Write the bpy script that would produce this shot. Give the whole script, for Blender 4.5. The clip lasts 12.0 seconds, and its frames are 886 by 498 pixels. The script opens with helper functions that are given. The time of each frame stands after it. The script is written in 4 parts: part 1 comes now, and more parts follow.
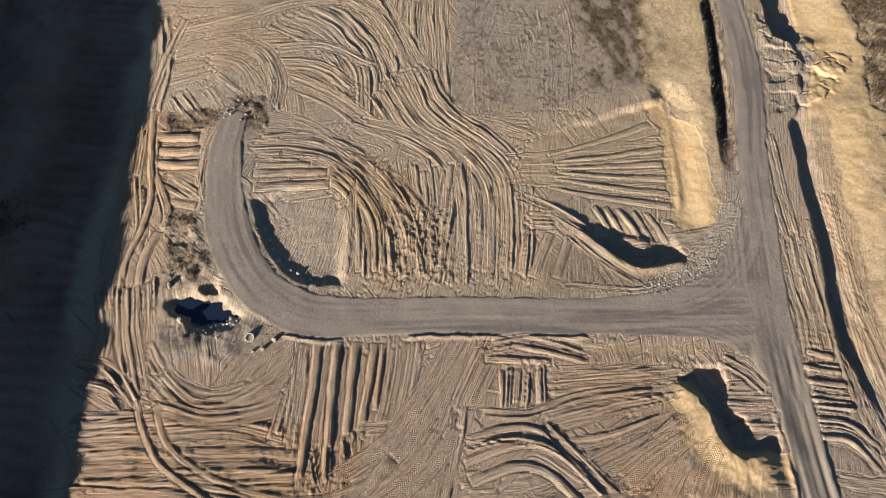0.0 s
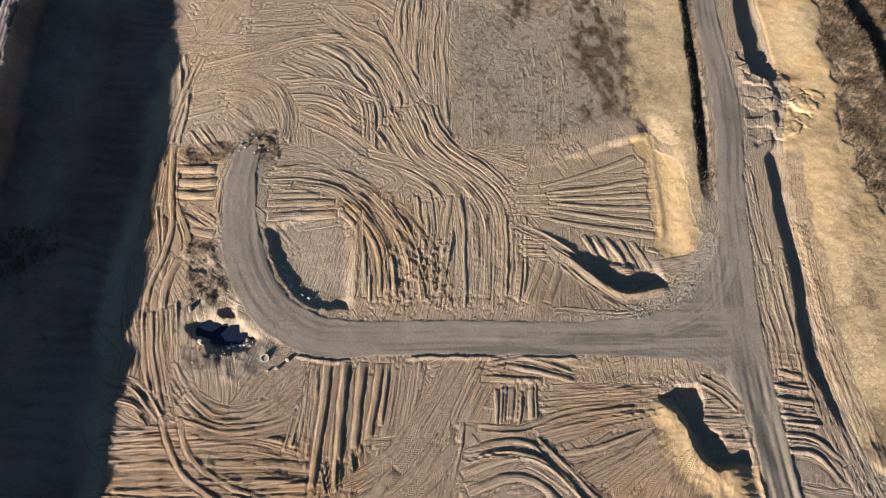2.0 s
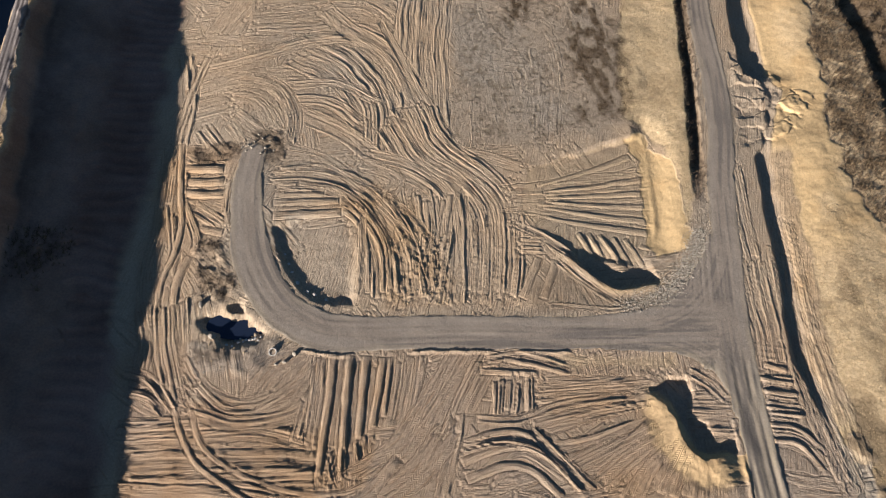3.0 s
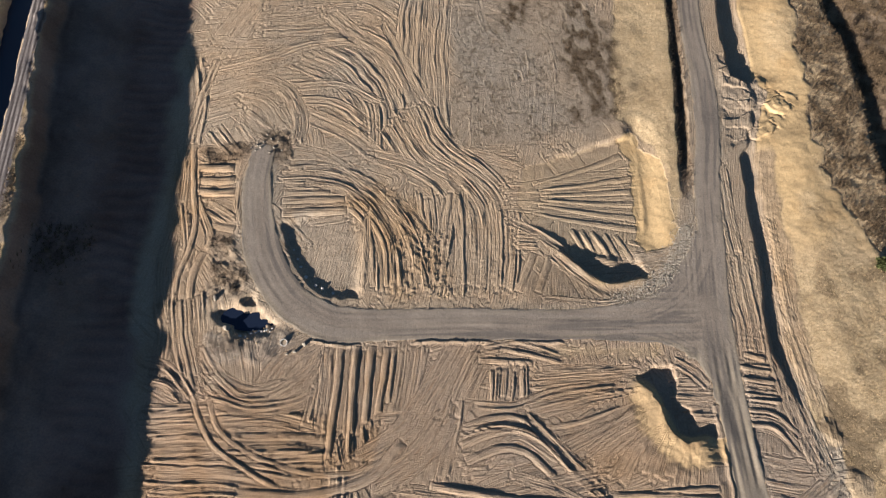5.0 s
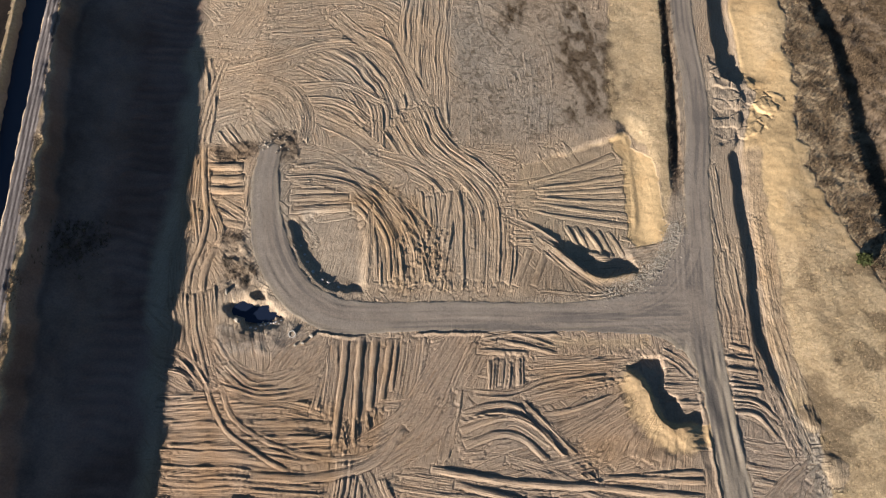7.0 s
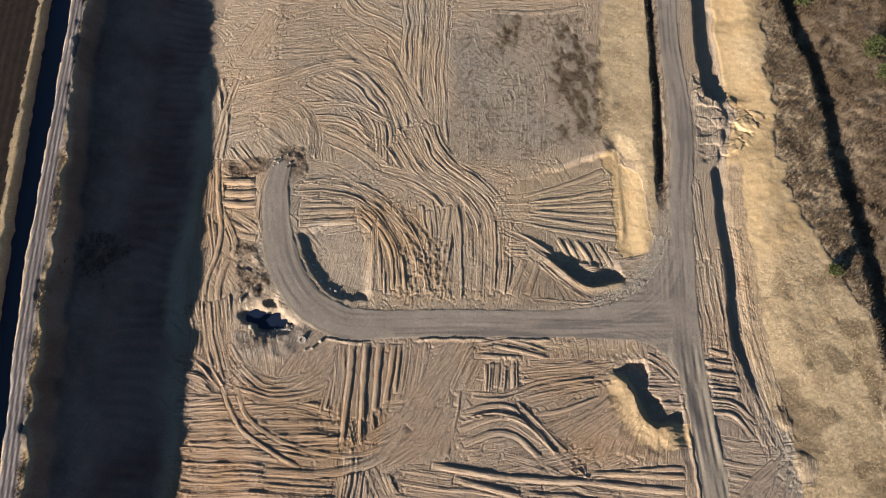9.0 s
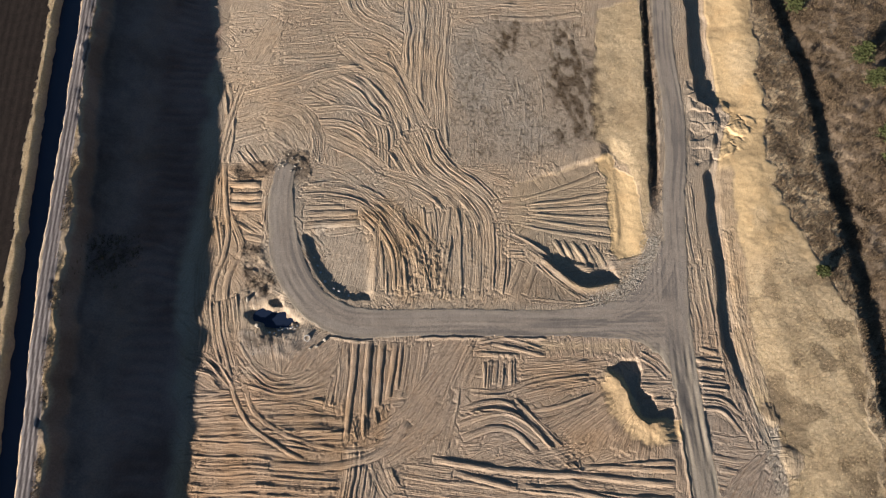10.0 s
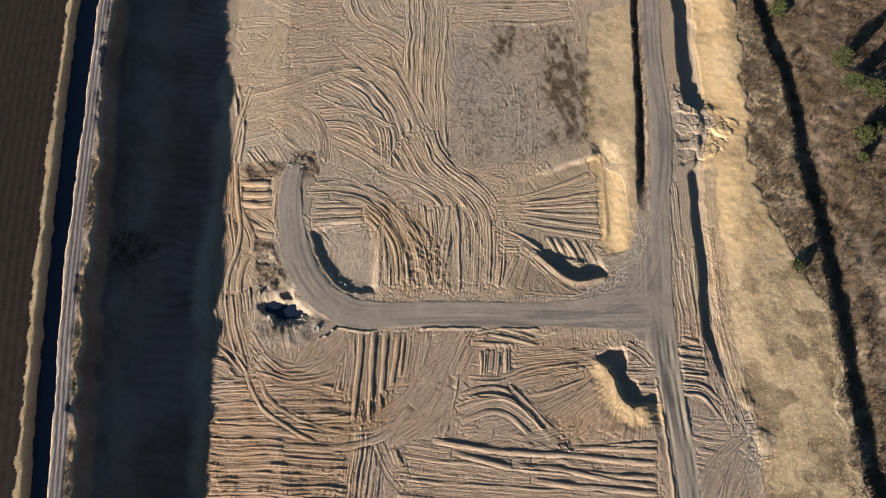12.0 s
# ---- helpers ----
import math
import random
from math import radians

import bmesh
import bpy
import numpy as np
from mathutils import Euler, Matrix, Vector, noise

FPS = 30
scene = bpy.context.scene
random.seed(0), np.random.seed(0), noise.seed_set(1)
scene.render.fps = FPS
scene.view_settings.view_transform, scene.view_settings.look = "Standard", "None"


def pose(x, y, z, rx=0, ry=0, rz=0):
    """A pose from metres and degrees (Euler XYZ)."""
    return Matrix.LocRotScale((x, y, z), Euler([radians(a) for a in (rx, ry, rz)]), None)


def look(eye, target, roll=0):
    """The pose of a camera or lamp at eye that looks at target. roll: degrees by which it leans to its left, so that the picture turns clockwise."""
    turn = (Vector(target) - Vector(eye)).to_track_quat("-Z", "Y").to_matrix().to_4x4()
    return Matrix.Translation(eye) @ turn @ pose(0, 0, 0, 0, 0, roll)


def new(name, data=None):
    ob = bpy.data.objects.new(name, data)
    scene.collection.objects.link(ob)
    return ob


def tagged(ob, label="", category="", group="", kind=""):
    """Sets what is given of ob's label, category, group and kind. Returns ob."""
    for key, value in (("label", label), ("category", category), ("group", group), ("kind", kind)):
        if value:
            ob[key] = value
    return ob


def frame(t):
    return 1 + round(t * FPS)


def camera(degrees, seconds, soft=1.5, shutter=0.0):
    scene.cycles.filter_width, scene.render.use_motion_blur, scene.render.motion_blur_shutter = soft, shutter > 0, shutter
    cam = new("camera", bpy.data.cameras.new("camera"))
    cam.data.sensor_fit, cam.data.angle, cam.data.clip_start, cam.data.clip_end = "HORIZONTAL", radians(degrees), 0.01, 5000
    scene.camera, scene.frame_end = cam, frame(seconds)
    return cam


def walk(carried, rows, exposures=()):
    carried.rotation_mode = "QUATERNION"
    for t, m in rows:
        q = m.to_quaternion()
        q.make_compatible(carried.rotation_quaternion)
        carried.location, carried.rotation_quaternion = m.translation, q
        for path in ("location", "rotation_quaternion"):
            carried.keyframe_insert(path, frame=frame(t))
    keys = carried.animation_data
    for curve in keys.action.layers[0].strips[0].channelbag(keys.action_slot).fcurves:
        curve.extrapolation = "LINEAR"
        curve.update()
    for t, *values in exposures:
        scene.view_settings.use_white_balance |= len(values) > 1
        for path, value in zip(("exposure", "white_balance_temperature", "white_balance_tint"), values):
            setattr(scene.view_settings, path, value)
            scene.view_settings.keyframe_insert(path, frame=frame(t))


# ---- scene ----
cam = camera(66.0, 12.0, soft=1.3)
PATH = [
    (0, (-3.114, 4.559, 97.809), (-3.004, 5.561, 96.081), 2.2),
    (0.5, (-3.321, 4.411, 100.232), (-3.209, 5.413, 98.505), 2.4),
    (1, (-3.531, 3.931, 102.765), (-3.417, 4.94, 101.041), 2.5),
    (1.5, (-3.523, 3.612, 105.124), (-3.41, 4.624, 103.403), 2.4),
    (2, (-3.668, 3.057, 107.613), (-3.553, 4.074, 105.895), 2.5),
    (2.5, (-3.786, 2.575, 109.919), (-3.672, 3.581, 108.194), 2.5),
    (3, (-3.879, 2.039, 112.472), (-3.766, 3.029, 110.738), 2.5),
    (5, (-4.608, 0.3, 120.074), (-4.492, 1.251, 118.318), 2.9),
    (5.5, (-4.673, 0.027, 120.539), (-4.559, 0.96, 118.774), 2.9),
    (6, (-4.821, -0.092, 121.821), (-4.708, 0.821, 120.045), 3.1),
    (6.5, (-4.856, -0.789, 123.945), (-4.743, 0.128, 122.171), 3.1),
    (7, (-5.023, -1.307, 126.606), (-4.908, -0.388, 124.834), 3.1),
    (9, (-5.864, -3.378, 136.589), (-5.743, -2.463, 134.815), 3.5),
    (9.5, (-6.0, -3.872, 139.056), (-5.879, -2.963, 137.278), 3.6),
    (10, (-6.252, -4.514, 141.646), (-6.13, -3.61, 139.866), 3.7),
    (10.5, (-6.374, -5.108, 144.184), (-6.252, -4.212, 142.4), 3.7),
    (11, (-6.667, -5.814, 146.759), (-6.544, -4.927, 144.97), 3.9),
    (11.5, (-6.894, -6.511, 149.187), (-6.769, -5.632, 147.395), 4.0),
    (12, (-7.459, -7.02, 151.95), (-7.33, -6.153, 150.153), 4.4),
]
scene.view_settings.exposure = 1.0
walk(cam, [(t, look(eye, target, roll)) for t, eye, target, roll in PATH])


# ---- light ----
SUN_ELEVATION, SUN_NORTH_OF_EAST = 11.5, 220.0


def make_world():
    world = bpy.data.worlds.new("sky")
    scene.world = world
    world.use_nodes = True
    tree = world.node_tree
    sky = tree.nodes.new("ShaderNodeTexSky")
    sky.sky_type, sky.sun_disc = "NISHITA", False
    sky.sun_elevation, sky.sun_rotation = radians(SUN_ELEVATION), radians(90 - SUN_NORTH_OF_EAST)
    sky.dust_density, sky.ozone_density = 0.4, 3.2
    back = tree.nodes["Background"]
    back.inputs["Strength"].default_value = 0.036
    tree.links.new(sky.outputs[0], back.inputs["Color"])


make_world()
sun = new("sun", bpy.data.lights.new("sun", "SUN"))
sun.data.energy, sun.data.angle, sun.data.color = 6.5, radians(0.5), (1.0, 0.89, 0.785)
e, a = radians(SUN_ELEVATION), radians(SUN_NORTH_OF_EAST)
sun.matrix_basis = look((0, 0, 60), (-100 * math.cos(e) * math.cos(a), -100 * math.cos(e) * math.sin(a), 60 - 100 * math.sin(e)))

# ---- materials ----


class Nodes:
    """A material under construction."""

    def __init__(self, name, roughness=0.9):
        self.mat = bpy.data.materials.new(name)
        self.mat.use_nodes = True
        self.tree = self.mat.node_tree
        self.bsdf = self.tree.nodes["Principled BSDF"]
        self.bsdf.inputs["Roughness"].default_value = roughness
        self.bsdf.inputs["Specular IOR Level"].default_value = 0.15
        self.place = self.add("ShaderNodeTexCoord").outputs["Object"]

    def add(self, kind):
        return self.tree.nodes.new(kind)

    def put(self, socket, value):
        if isinstance(value, bpy.types.NodeSocket):
            self.tree.links.new(value, socket)
        elif socket.type == "RGBA" and len(value) == 3:
            socket.default_value = (*value, 1.0)
        else:
            socket.default_value = value

    def noise(self, scale, detail=4.0, rough=0.6, stretch=None, distort=0.0):
        n = self.add("ShaderNodeTexNoise")
        place = self.place
        if stretch:
            m = self.add("ShaderNodeMapping")
            m.inputs["Scale"].default_value = stretch
            self.tree.links.new(place, m.inputs[0])
            place = m.outputs[0]
        self.tree.links.new(place, n.inputs["Vector"])
        n.inputs["Scale"].default_value, n.inputs["Detail"].default_value = scale, detail
        n.inputs["Roughness"].default_value, n.inputs["Distortion"].default_value = rough, distort
        return n.outputs[0]

    def ramp(self, value, low, high, to_low=0.0, to_high=1.0):
        n = self.add("ShaderNodeMapRange")
        for i, v in enumerate((value, low, high, to_low, to_high)):
            self.put(n.inputs[i], v)
        return n.outputs[0]

    def math(self, kind, one, two=0.0):
        n = self.add("ShaderNodeMath")
        n.operation = kind
        self.put(n.inputs[0], one)
        self.put(n.inputs[1], two)
        return n.outputs[0]

    def mix(self, factor, one, two, blend="MIX"):
        n = self.add("ShaderNodeMix")
        n.data_type, n.blend_type = "RGBA", blend
        self.put(n.inputs[0], factor)
        self.put(n.inputs[6], one)
        self.put(n.inputs[7], two)
        return n.outputs[2]

    def attribute(self, name):
        n = self.add("ShaderNodeAttribute")
        n.attribute_name = name
        return n.outputs["Fac"]

    def finish(self, colour, height=None, depth=0.05):
        self.put(self.bsdf.inputs["Base Color"], colour)
        if height is not None:
            b = self.add("ShaderNodeBump")
            b.inputs["Distance"].default_value, b.inputs["Strength"].default_value = depth, 1.0
            self.put(b.inputs["Height"], height)
            self.put(self.bsdf.inputs["Normal"], b.outputs[0])
        return self.mat


def speckled(n, colour, low=0.75, high=1.25, scale=3.0):
    grain = n.ramp(n.noise(scale, 6.0, 0.7), 0.3, 0.7, low, high)
    grey = n.add("ShaderNodeCombineColor")
    for i in range(3):
        n.put(grey.inputs[i], grain)
    return n.mix(1.0, colour, grey.outputs[0], "MULTIPLY")


def earth_material():
    n = Nodes("worked_earth", 0.95)
    broad, mid = n.noise(0.045, 4.0), n.noise(0.35, 5.0)
    soil = n.mix(n.ramp(broad, 0.35, 0.65), (0.41, 0.306, 0.212), (0.38, 0.31, 0.238))
    soil = n.mix(n.ramp(mid, 0.35, 0.75, 0.0, 0.5), soil, (0.45, 0.35, 0.245))
    soil = n.mix(n.math("MULTIPLY", n.attribute("clay"), n.ramp(n.noise(0.2, 4.0, 0.65), 0.3, 0.7, 0.4, 0.9)), soil, (0.365, 0.238, 0.128))
    soil = n.mix(n.attribute("grey"), soil, n.mix(mid, (0.31, 0.265, 0.215), (0.38, 0.33, 0.27)))
    sand = n.mix(n.ramp(mid, 0.35, 0.7), (0.60, 0.44, 0.245), (0.53, 0.385, 0.215))
    sand = n.mix(n.ramp(n.noise(0.9, 6.0, 0.75), 0.54, 0.70, 0.0, 0.75), sand, (0.41, 0.29, 0.165))
    sand = n.mix(n.ramp(n.noise(0.11, 4.0, 0.65), 0.5, 0.68, 0.0, 0.55), sand, (0.50, 0.33, 0.165))
    soil = n.mix(n.attribute("sand"), soil, sand)
    straw = n.mix(n.ramp(n.noise(1.3, 7.0, 0.8, (1.0, 2.2, 1.0), 0.6), 0.40, 0.62), (0.67, 0.53, 0.34), (0.42, 0.315, 0.19))
    straw = n.mix(n.ramp(n.noise(0.12, 3.0), 0.45, 0.65, 0.0, 0.6), straw, (0.36, 0.27, 0.165))
    soil = n.mix(n.attribute("grass"), soil, straw)
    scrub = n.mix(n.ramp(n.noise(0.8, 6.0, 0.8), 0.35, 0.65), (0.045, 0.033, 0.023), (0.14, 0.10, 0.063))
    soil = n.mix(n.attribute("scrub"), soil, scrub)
    # darker soil colour that deepens the shadow on the ground below the bank
    soil = n.mix(n.attribute("shade_tone"), soil, n.mix(n.ramp(broad, 0.4, 0.6), (0.18, 0.11, 0.088), (0.28, 0.187, 0.157)))
    lug = n.math("PINGPONG", n.attribute("across"), 0.55)
    tread = n.math("SINE", n.math("MULTIPLY", n.math("ADD", n.attribute("along"), lug), 17.0))
    tread = n.math("MULTIPLY", n.math("MULTIPLY", tread, n.attribute("tread")), n.ramp(n.noise(0.4, 3.0), 0.35, 0.65))
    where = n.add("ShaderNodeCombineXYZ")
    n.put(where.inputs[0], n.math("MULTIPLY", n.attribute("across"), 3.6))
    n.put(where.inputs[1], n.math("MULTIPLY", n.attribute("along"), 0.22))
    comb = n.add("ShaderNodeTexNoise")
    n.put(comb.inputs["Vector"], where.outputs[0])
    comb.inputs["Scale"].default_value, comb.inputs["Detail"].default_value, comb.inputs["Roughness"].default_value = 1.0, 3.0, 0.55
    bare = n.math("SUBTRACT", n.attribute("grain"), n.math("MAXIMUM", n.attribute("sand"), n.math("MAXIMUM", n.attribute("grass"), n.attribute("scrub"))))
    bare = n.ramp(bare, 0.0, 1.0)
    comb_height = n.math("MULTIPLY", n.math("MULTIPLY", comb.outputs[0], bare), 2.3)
    # the comb's relief goes into the colour as well: grooves darker, crests paler
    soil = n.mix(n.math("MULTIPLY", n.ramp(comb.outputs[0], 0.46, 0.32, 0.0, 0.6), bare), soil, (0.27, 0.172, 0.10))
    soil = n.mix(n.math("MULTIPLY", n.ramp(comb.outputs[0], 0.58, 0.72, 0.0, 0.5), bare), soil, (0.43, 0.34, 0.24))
    height = n.math("ADD", n.math("MULTIPLY", tread, 0.34), n.math("MULTIPLY", n.noise(1.7, 8.0, 0.75), n.ramp(n.attribute("sand"), 0.0, 1.0, 1.4, 0.7)))
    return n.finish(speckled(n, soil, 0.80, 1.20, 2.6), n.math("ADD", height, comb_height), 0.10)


def road_material():
    n = Nodes("dusty_road_base", 0.85)
    base = n.mix(n.ramp(n.noise(0.09, 4.0), 0.35, 0.65), (0.265, 0.224, 0.188), (0.322, 0.273, 0.228))
    base = n.mix(n.ramp(n.noise(0.5, 6.0, 0.7), 0.45, 0.75, 0.0, 0.6), base, (0.33, 0.29, 0.245))
    base = n.mix(n.attribute("sand"), base, (0.34, 0.29, 0.22))
    base = n.mix(n.ramp(n.attribute("rut"), 0.05, 0.7, 0.0, 0.75), base, (0.165, 0.148, 0.137))
    base = n.mix(n.ramp(n.attribute("rut"), -0.1, -0.8, 0.0, 0.45), base, (0.34, 0.30, 0.26))
    return n.finish(speckled(n, base, 0.84, 1.16, 3.0), n.noise(2.2, 7.0, 0.78), 0.06)


def lane_material():
    n = Nodes("lane_gravel", 0.9)
    base = n.mix(n.ramp(n.attribute("rut"), -0.4, 0.8), (0.10, 0.086, 0.085), (0.40, 0.36, 0.345))
    return n.finish(speckled(n, base, 0.8, 1.2, 2.0), n.noise(3.2, 6.0, 0.75), 0.05)


def field_material():
    n = Nodes("ploughed_soil", 0.95)
    base = n.mix(n.ramp(n.noise(0.5, 6.0, 0.7), 0.35, 0.7), (0.021, 0.0155, 0.0135), (0.034, 0.0255, 0.0215))
    return n.finish(speckled(n, base, 0.7, 1.3, 2.5), n.noise(3.5, 7.0, 0.8), 0.06)


def plain_material(name, one, two, scale=2.0, roughness=0.9, relief=0.03):
    n = Nodes(name, roughness)
    base = n.mix(n.ramp(n.noise(scale, 5.0, 0.7), 0.35, 0.65), one, two)
    return n.finish(base, n.noise(scale * 4, 5.0, 0.7), relief)


def varied_material(name, one, two, roughness=0.9):
    """For joined tufts and leaves: each one takes its own shade."""
    n = Nodes(name, roughness)
    own = n.add("ShaderNodeNewGeometry").outputs["Random Per Island"]
    return n.finish(n.mix(own, one, two))


def water_material():
    n = Nodes("still_water", 0.22)
    n.bsdf.inputs["Specular IOR Level"].default_value = 0.5
    return n.finish((0.016, 0.026, 0.055), n.noise(1.2, 3.0), 0.01)


WATER = water_material()
EARTH, ROAD, FIELD = earth_material(), road_material(), field_material()
STRAW = varied_material("dry_straw", (0.56, 0.43, 0.255), (0.42, 0.315, 0.185))
BRUSH = varied_material("brown_brush", (0.21, 0.153, 0.094), (0.072, 0.051, 0.035))
TWIG = varied_material("dark_twigs", (0.13, 0.095, 0.065), (0.06, 0.045, 0.035))
NEEDLE = varied_material("pine_needles", (0.068, 0.078, 0.028), (0.028, 0.036, 0.015))
BARK = plain_material("bark", (0.10, 0.07, 0.05), (0.17, 0.12, 0.085), 6.0)
STONE = plain_material("pale_stone", (0.26, 0.235, 0.20), (0.38, 0.34, 0.29), 1.5)
LANE = lane_material()
CONCRETE = plain_material("broken_concrete", (0.42, 0.41, 0.40), (0.60, 0.58, 0.56), 1.5)
CLAY = plain_material("earth_clod", (0.30, 0.225, 0.14), (0.42, 0.32, 0.20), 1.5)

# ---- the ground: one grid, fine over the site and wide to the horizon ----


def steps(*stretches):
    """Grid lines: from, to, spacing."""
    out = [np.arange(lo, hi, step) for lo, hi, step in stretches]
    return np.concatenate(out)


far = np.cumsum(1.0 * 1.35 ** np.arange(21))
gx = np.concatenate([-130 - far[::-1], steps((-130, -112, 0.7), (-112, -58, 0.38), (-58, 74, 0.19), (74, 100, 0.26), (100, 110, 0.4), (110, 160.1, 0.6)), 160 + far])
gy = np.concatenate([-30 - far[::-1], steps((-30, 2, 0.5), (2, 112, 0.19), (112, 150, 0.26), (150, 190.1, 0.6)), 190 + far])
X, Y = np.meshgrid(gx, gy, indexing="ij")
H = np.zeros_like(X)
detail = np.zeros_like(X)
layer = {name: np.zeros_like(X) for name in ("grey", "sand", "grass", "scrub", "shade_tone", "tread", "rut", "clay")}
layer["grain"] = np.full_like(X, 0.7)
layer["along"], layer["across"] = 0.3 * X + Y, X - 0.3 * Y


def ss(low, high, v):
    t = np.clip((v - low) / (high - low), 0, 1)
    return t * t * (3 - 2 * t)


def lump(x, y, size, seed):
    """Smooth noise from -1 to 1 with lumps of that size in metres."""
    table = np.random.RandomState(seed).uniform(-1, 1, (256, 256))
    u, v = x / size, y / size
    i, j = np.floor(u).astype(int), np.floor(v).astype(int)
    fu, fv = u - i, v - j
    fu, fv = fu * fu * (3 - 2 * fu), fv * fv * (3 - 2 * fv)
    i0, j0, i1, j1 = i % 256, j % 256, (i + 1) % 256, (j + 1) % 256
    return (table[i0, j0] * (1 - fu) + table[i1, j0] * fu) * (1 - fv) + (table[i0, j1] * (1 - fu) + table[i1, j1] * fu) * fv


def rough(x, y, size, seed, octaves=3, fade=0.5):
    return sum(lump(x, y, size / 2**k, seed + k) * fade**k for k in range(octaves))


def curve(points, per=10):
    """A smooth line through the points."""
    p = np.array(points, float)
    p = np.vstack([2 * p[0] - p[1], p, 2 * p[-1] - p[-2]])
    out = []
    for k in range(1, len(p) - 2):
        for t in np.arange(per) / per:
            out.append(0.5 * (2 * p[k] + (p[k + 1] - p[k - 1]) * t + (2 * p[k - 1] - 5 * p[k] + 4 * p[k + 1] - p[k + 2]) * t**2
                              + (3 * p[k] - p[k - 1] - 3 * p[k + 1] + p[k + 2]) * t**3))
    return np.array(out + [p[-2]])


def window(line, reach):
    i = np.searchsorted(gx, (line[:, 0].min() - reach, line[:, 0].max() + reach))
    j = np.searchsorted(gy, (line[:, 1].min() - reach, line[:, 1].max() + reach))
    return slice(*i), slice(*j)


def along_line(line, x, y):
    """Distance to the side (left positive) and way along a line, for each point; past its ends the way runs on."""
    best, side, way = np.full(x.shape, 1e9), np.zeros(x.shape), np.zeros(x.shape)
    gone = 0.0
    for k, (a, b) in enumerate(zip(line[:-1], line[1:])):
        d = b - a
        long = np.hypot(*d)
        d = d / long
        t = (x - a[0]) * d[0] + (y - a[1]) * d[1]
        s = (y - a[1]) * d[0] - (x - a[0]) * d[1]
        over = t - np.clip(t, 0, long)
        far2 = s * s + over * over
        near = far2 < best
        best[near], side[near] = far2[near], s[near]
        lo, hi = (-1e9 if k == 0 else 0), (1e9 if k == len(line) - 2 else long)
        way[near] = gone + np.clip(t, lo, hi)[near]
        gone += long
    return side, way, np.sqrt(best), gone


def inside(points, x, y):
    """Signed distance to a closed outline, negative within."""
    p = np.array(points, float)
    q = np.roll(p, -1, 0)
    best, odd = np.full(x.shape, 1e9), np.zeros(x.shape, bool)
    for a, b in zip(p, q):
        d = b - a
        t = np.clip(((x - a[0]) * d[0] + (y - a[1]) * d[1]) / (d @ d), 0, 1)
        best = np.minimum(best, (x - a[0] - t * d[0]) ** 2 + (y - a[1] - t * d[1]) ** 2)
        if a[1] != b[1]:
            odd ^= ((a[1] > y) != (b[1] > y)) & (x < (b[0] - a[0]) * (y - a[1]) / (b[1] - a[1]) + a[0])
    return np.sqrt(best) * np.where(odd, -1, 1)


def area(points, soft=1.0, ragged=0.0, seed=0):
    """A mask over the grid: 1 within an outline."""
    p = np.array(points, float)
    w = window(p, soft + ragged + 2)
    m = np.zeros_like(X)
    d = inside(points, X[w], Y[w])
    if ragged:
        d = d + ragged * rough(X[w], Y[w], 5 * ragged, 40 + seed)
    m[w] = 1 - ss(-soft, soft, d)
    return m


def line_x(points):
    """x of a line that runs up the site, for each y."""
    p = np.array(sorted((y, x) for x, y in points))
    return np.interp(gy, p[:, 0], p[:, 1])[None, :]


def slabs(x, y, size, seed):
    """Tilted plates of broken crust with gaps between them."""
    dice = np.random.RandomState(seed)
    jitter, tall, tip = dice.uniform(0, 1, (64, 64, 2)), dice.uniform(-1, 1, (64, 64)), dice.uniform(-1, 1, (64, 64, 2))
    u, v = x / size, y / size
    i, j = np.floor(u).astype(int), np.floor(v).astype(int)
    one, two, h = np.full(x.shape, 9.0), np.full(x.shape, 9.0), np.zeros(x.shape)
    for di in (-1, 0, 1):
        for dj in (-1, 0, 1):
            a, b = (i + di) % 64, (j + dj) % 64
            du, dv = u - i - di - jitter[a, b, 0], v - j - dj - jitter[a, b, 1]
            d = np.hypot(du, dv)
            near = d < one
            two = np.where(near, one, np.minimum(two, d))
            h = np.where(near, tall[a, b] + 1.1 * (tip[a, b, 0] * du + tip[a, b, 1] * dv), h)
            one = np.where(near, d, one)
    return h * ss(0.0, 0.12, two - one) - 0.7 * (1 - ss(0.0, 0.10, two - one))


# lines that run up the site
toe = line_x([(-51.3, 168), (-50.6, 154), (-51.6, 112), (-51.3, 94), (-52.0, 77), (-52.6, 53), (-53.4, 42), (-51.7, 28), (-49.8, 12), (-48.1, -1)])
bank_rim = line_x([(-84.5, 160), (-83.3, 146), (-83.4, 126), (-82.1, 107), (-80.2, 92), (-80.4, 85), (-79.6, 78), (-79.2, 67), (-78.0, 51), (-77.9, 41), (-77.1, 34), (-75.5, 13), (-74.5, 1)])
lane = line_x([(-86.9, 160), (-86.2, 147), (-84.5, 107), (-83.1, 74), (-81.4, 46), (-79.1, 22), (-78.6, 14), (-77.4, 1)])
field_edge = line_x([(-94.6, 161), (-94.3, 147), (-91.6, 99), (-88.1, 54), (-84.8, 14), (-83.7, 2)])
side_ditch = line_x([(71.0, 161), (68.4, 147), (64.9, 125), (61.5, 105), (57.3, 83), (56.0, 74)])
bank_left = line_x([(83.6, 161), (86.0, 146), (82.3, 124), (80.4, 108), (81.0, 102), (77.4, 93), (73.6, 84), (71.0, 69), (69.6, 58), (66.4, 39), (66.9, 25), (70.1, 22), (69.0, 14), (67.7, 1)])
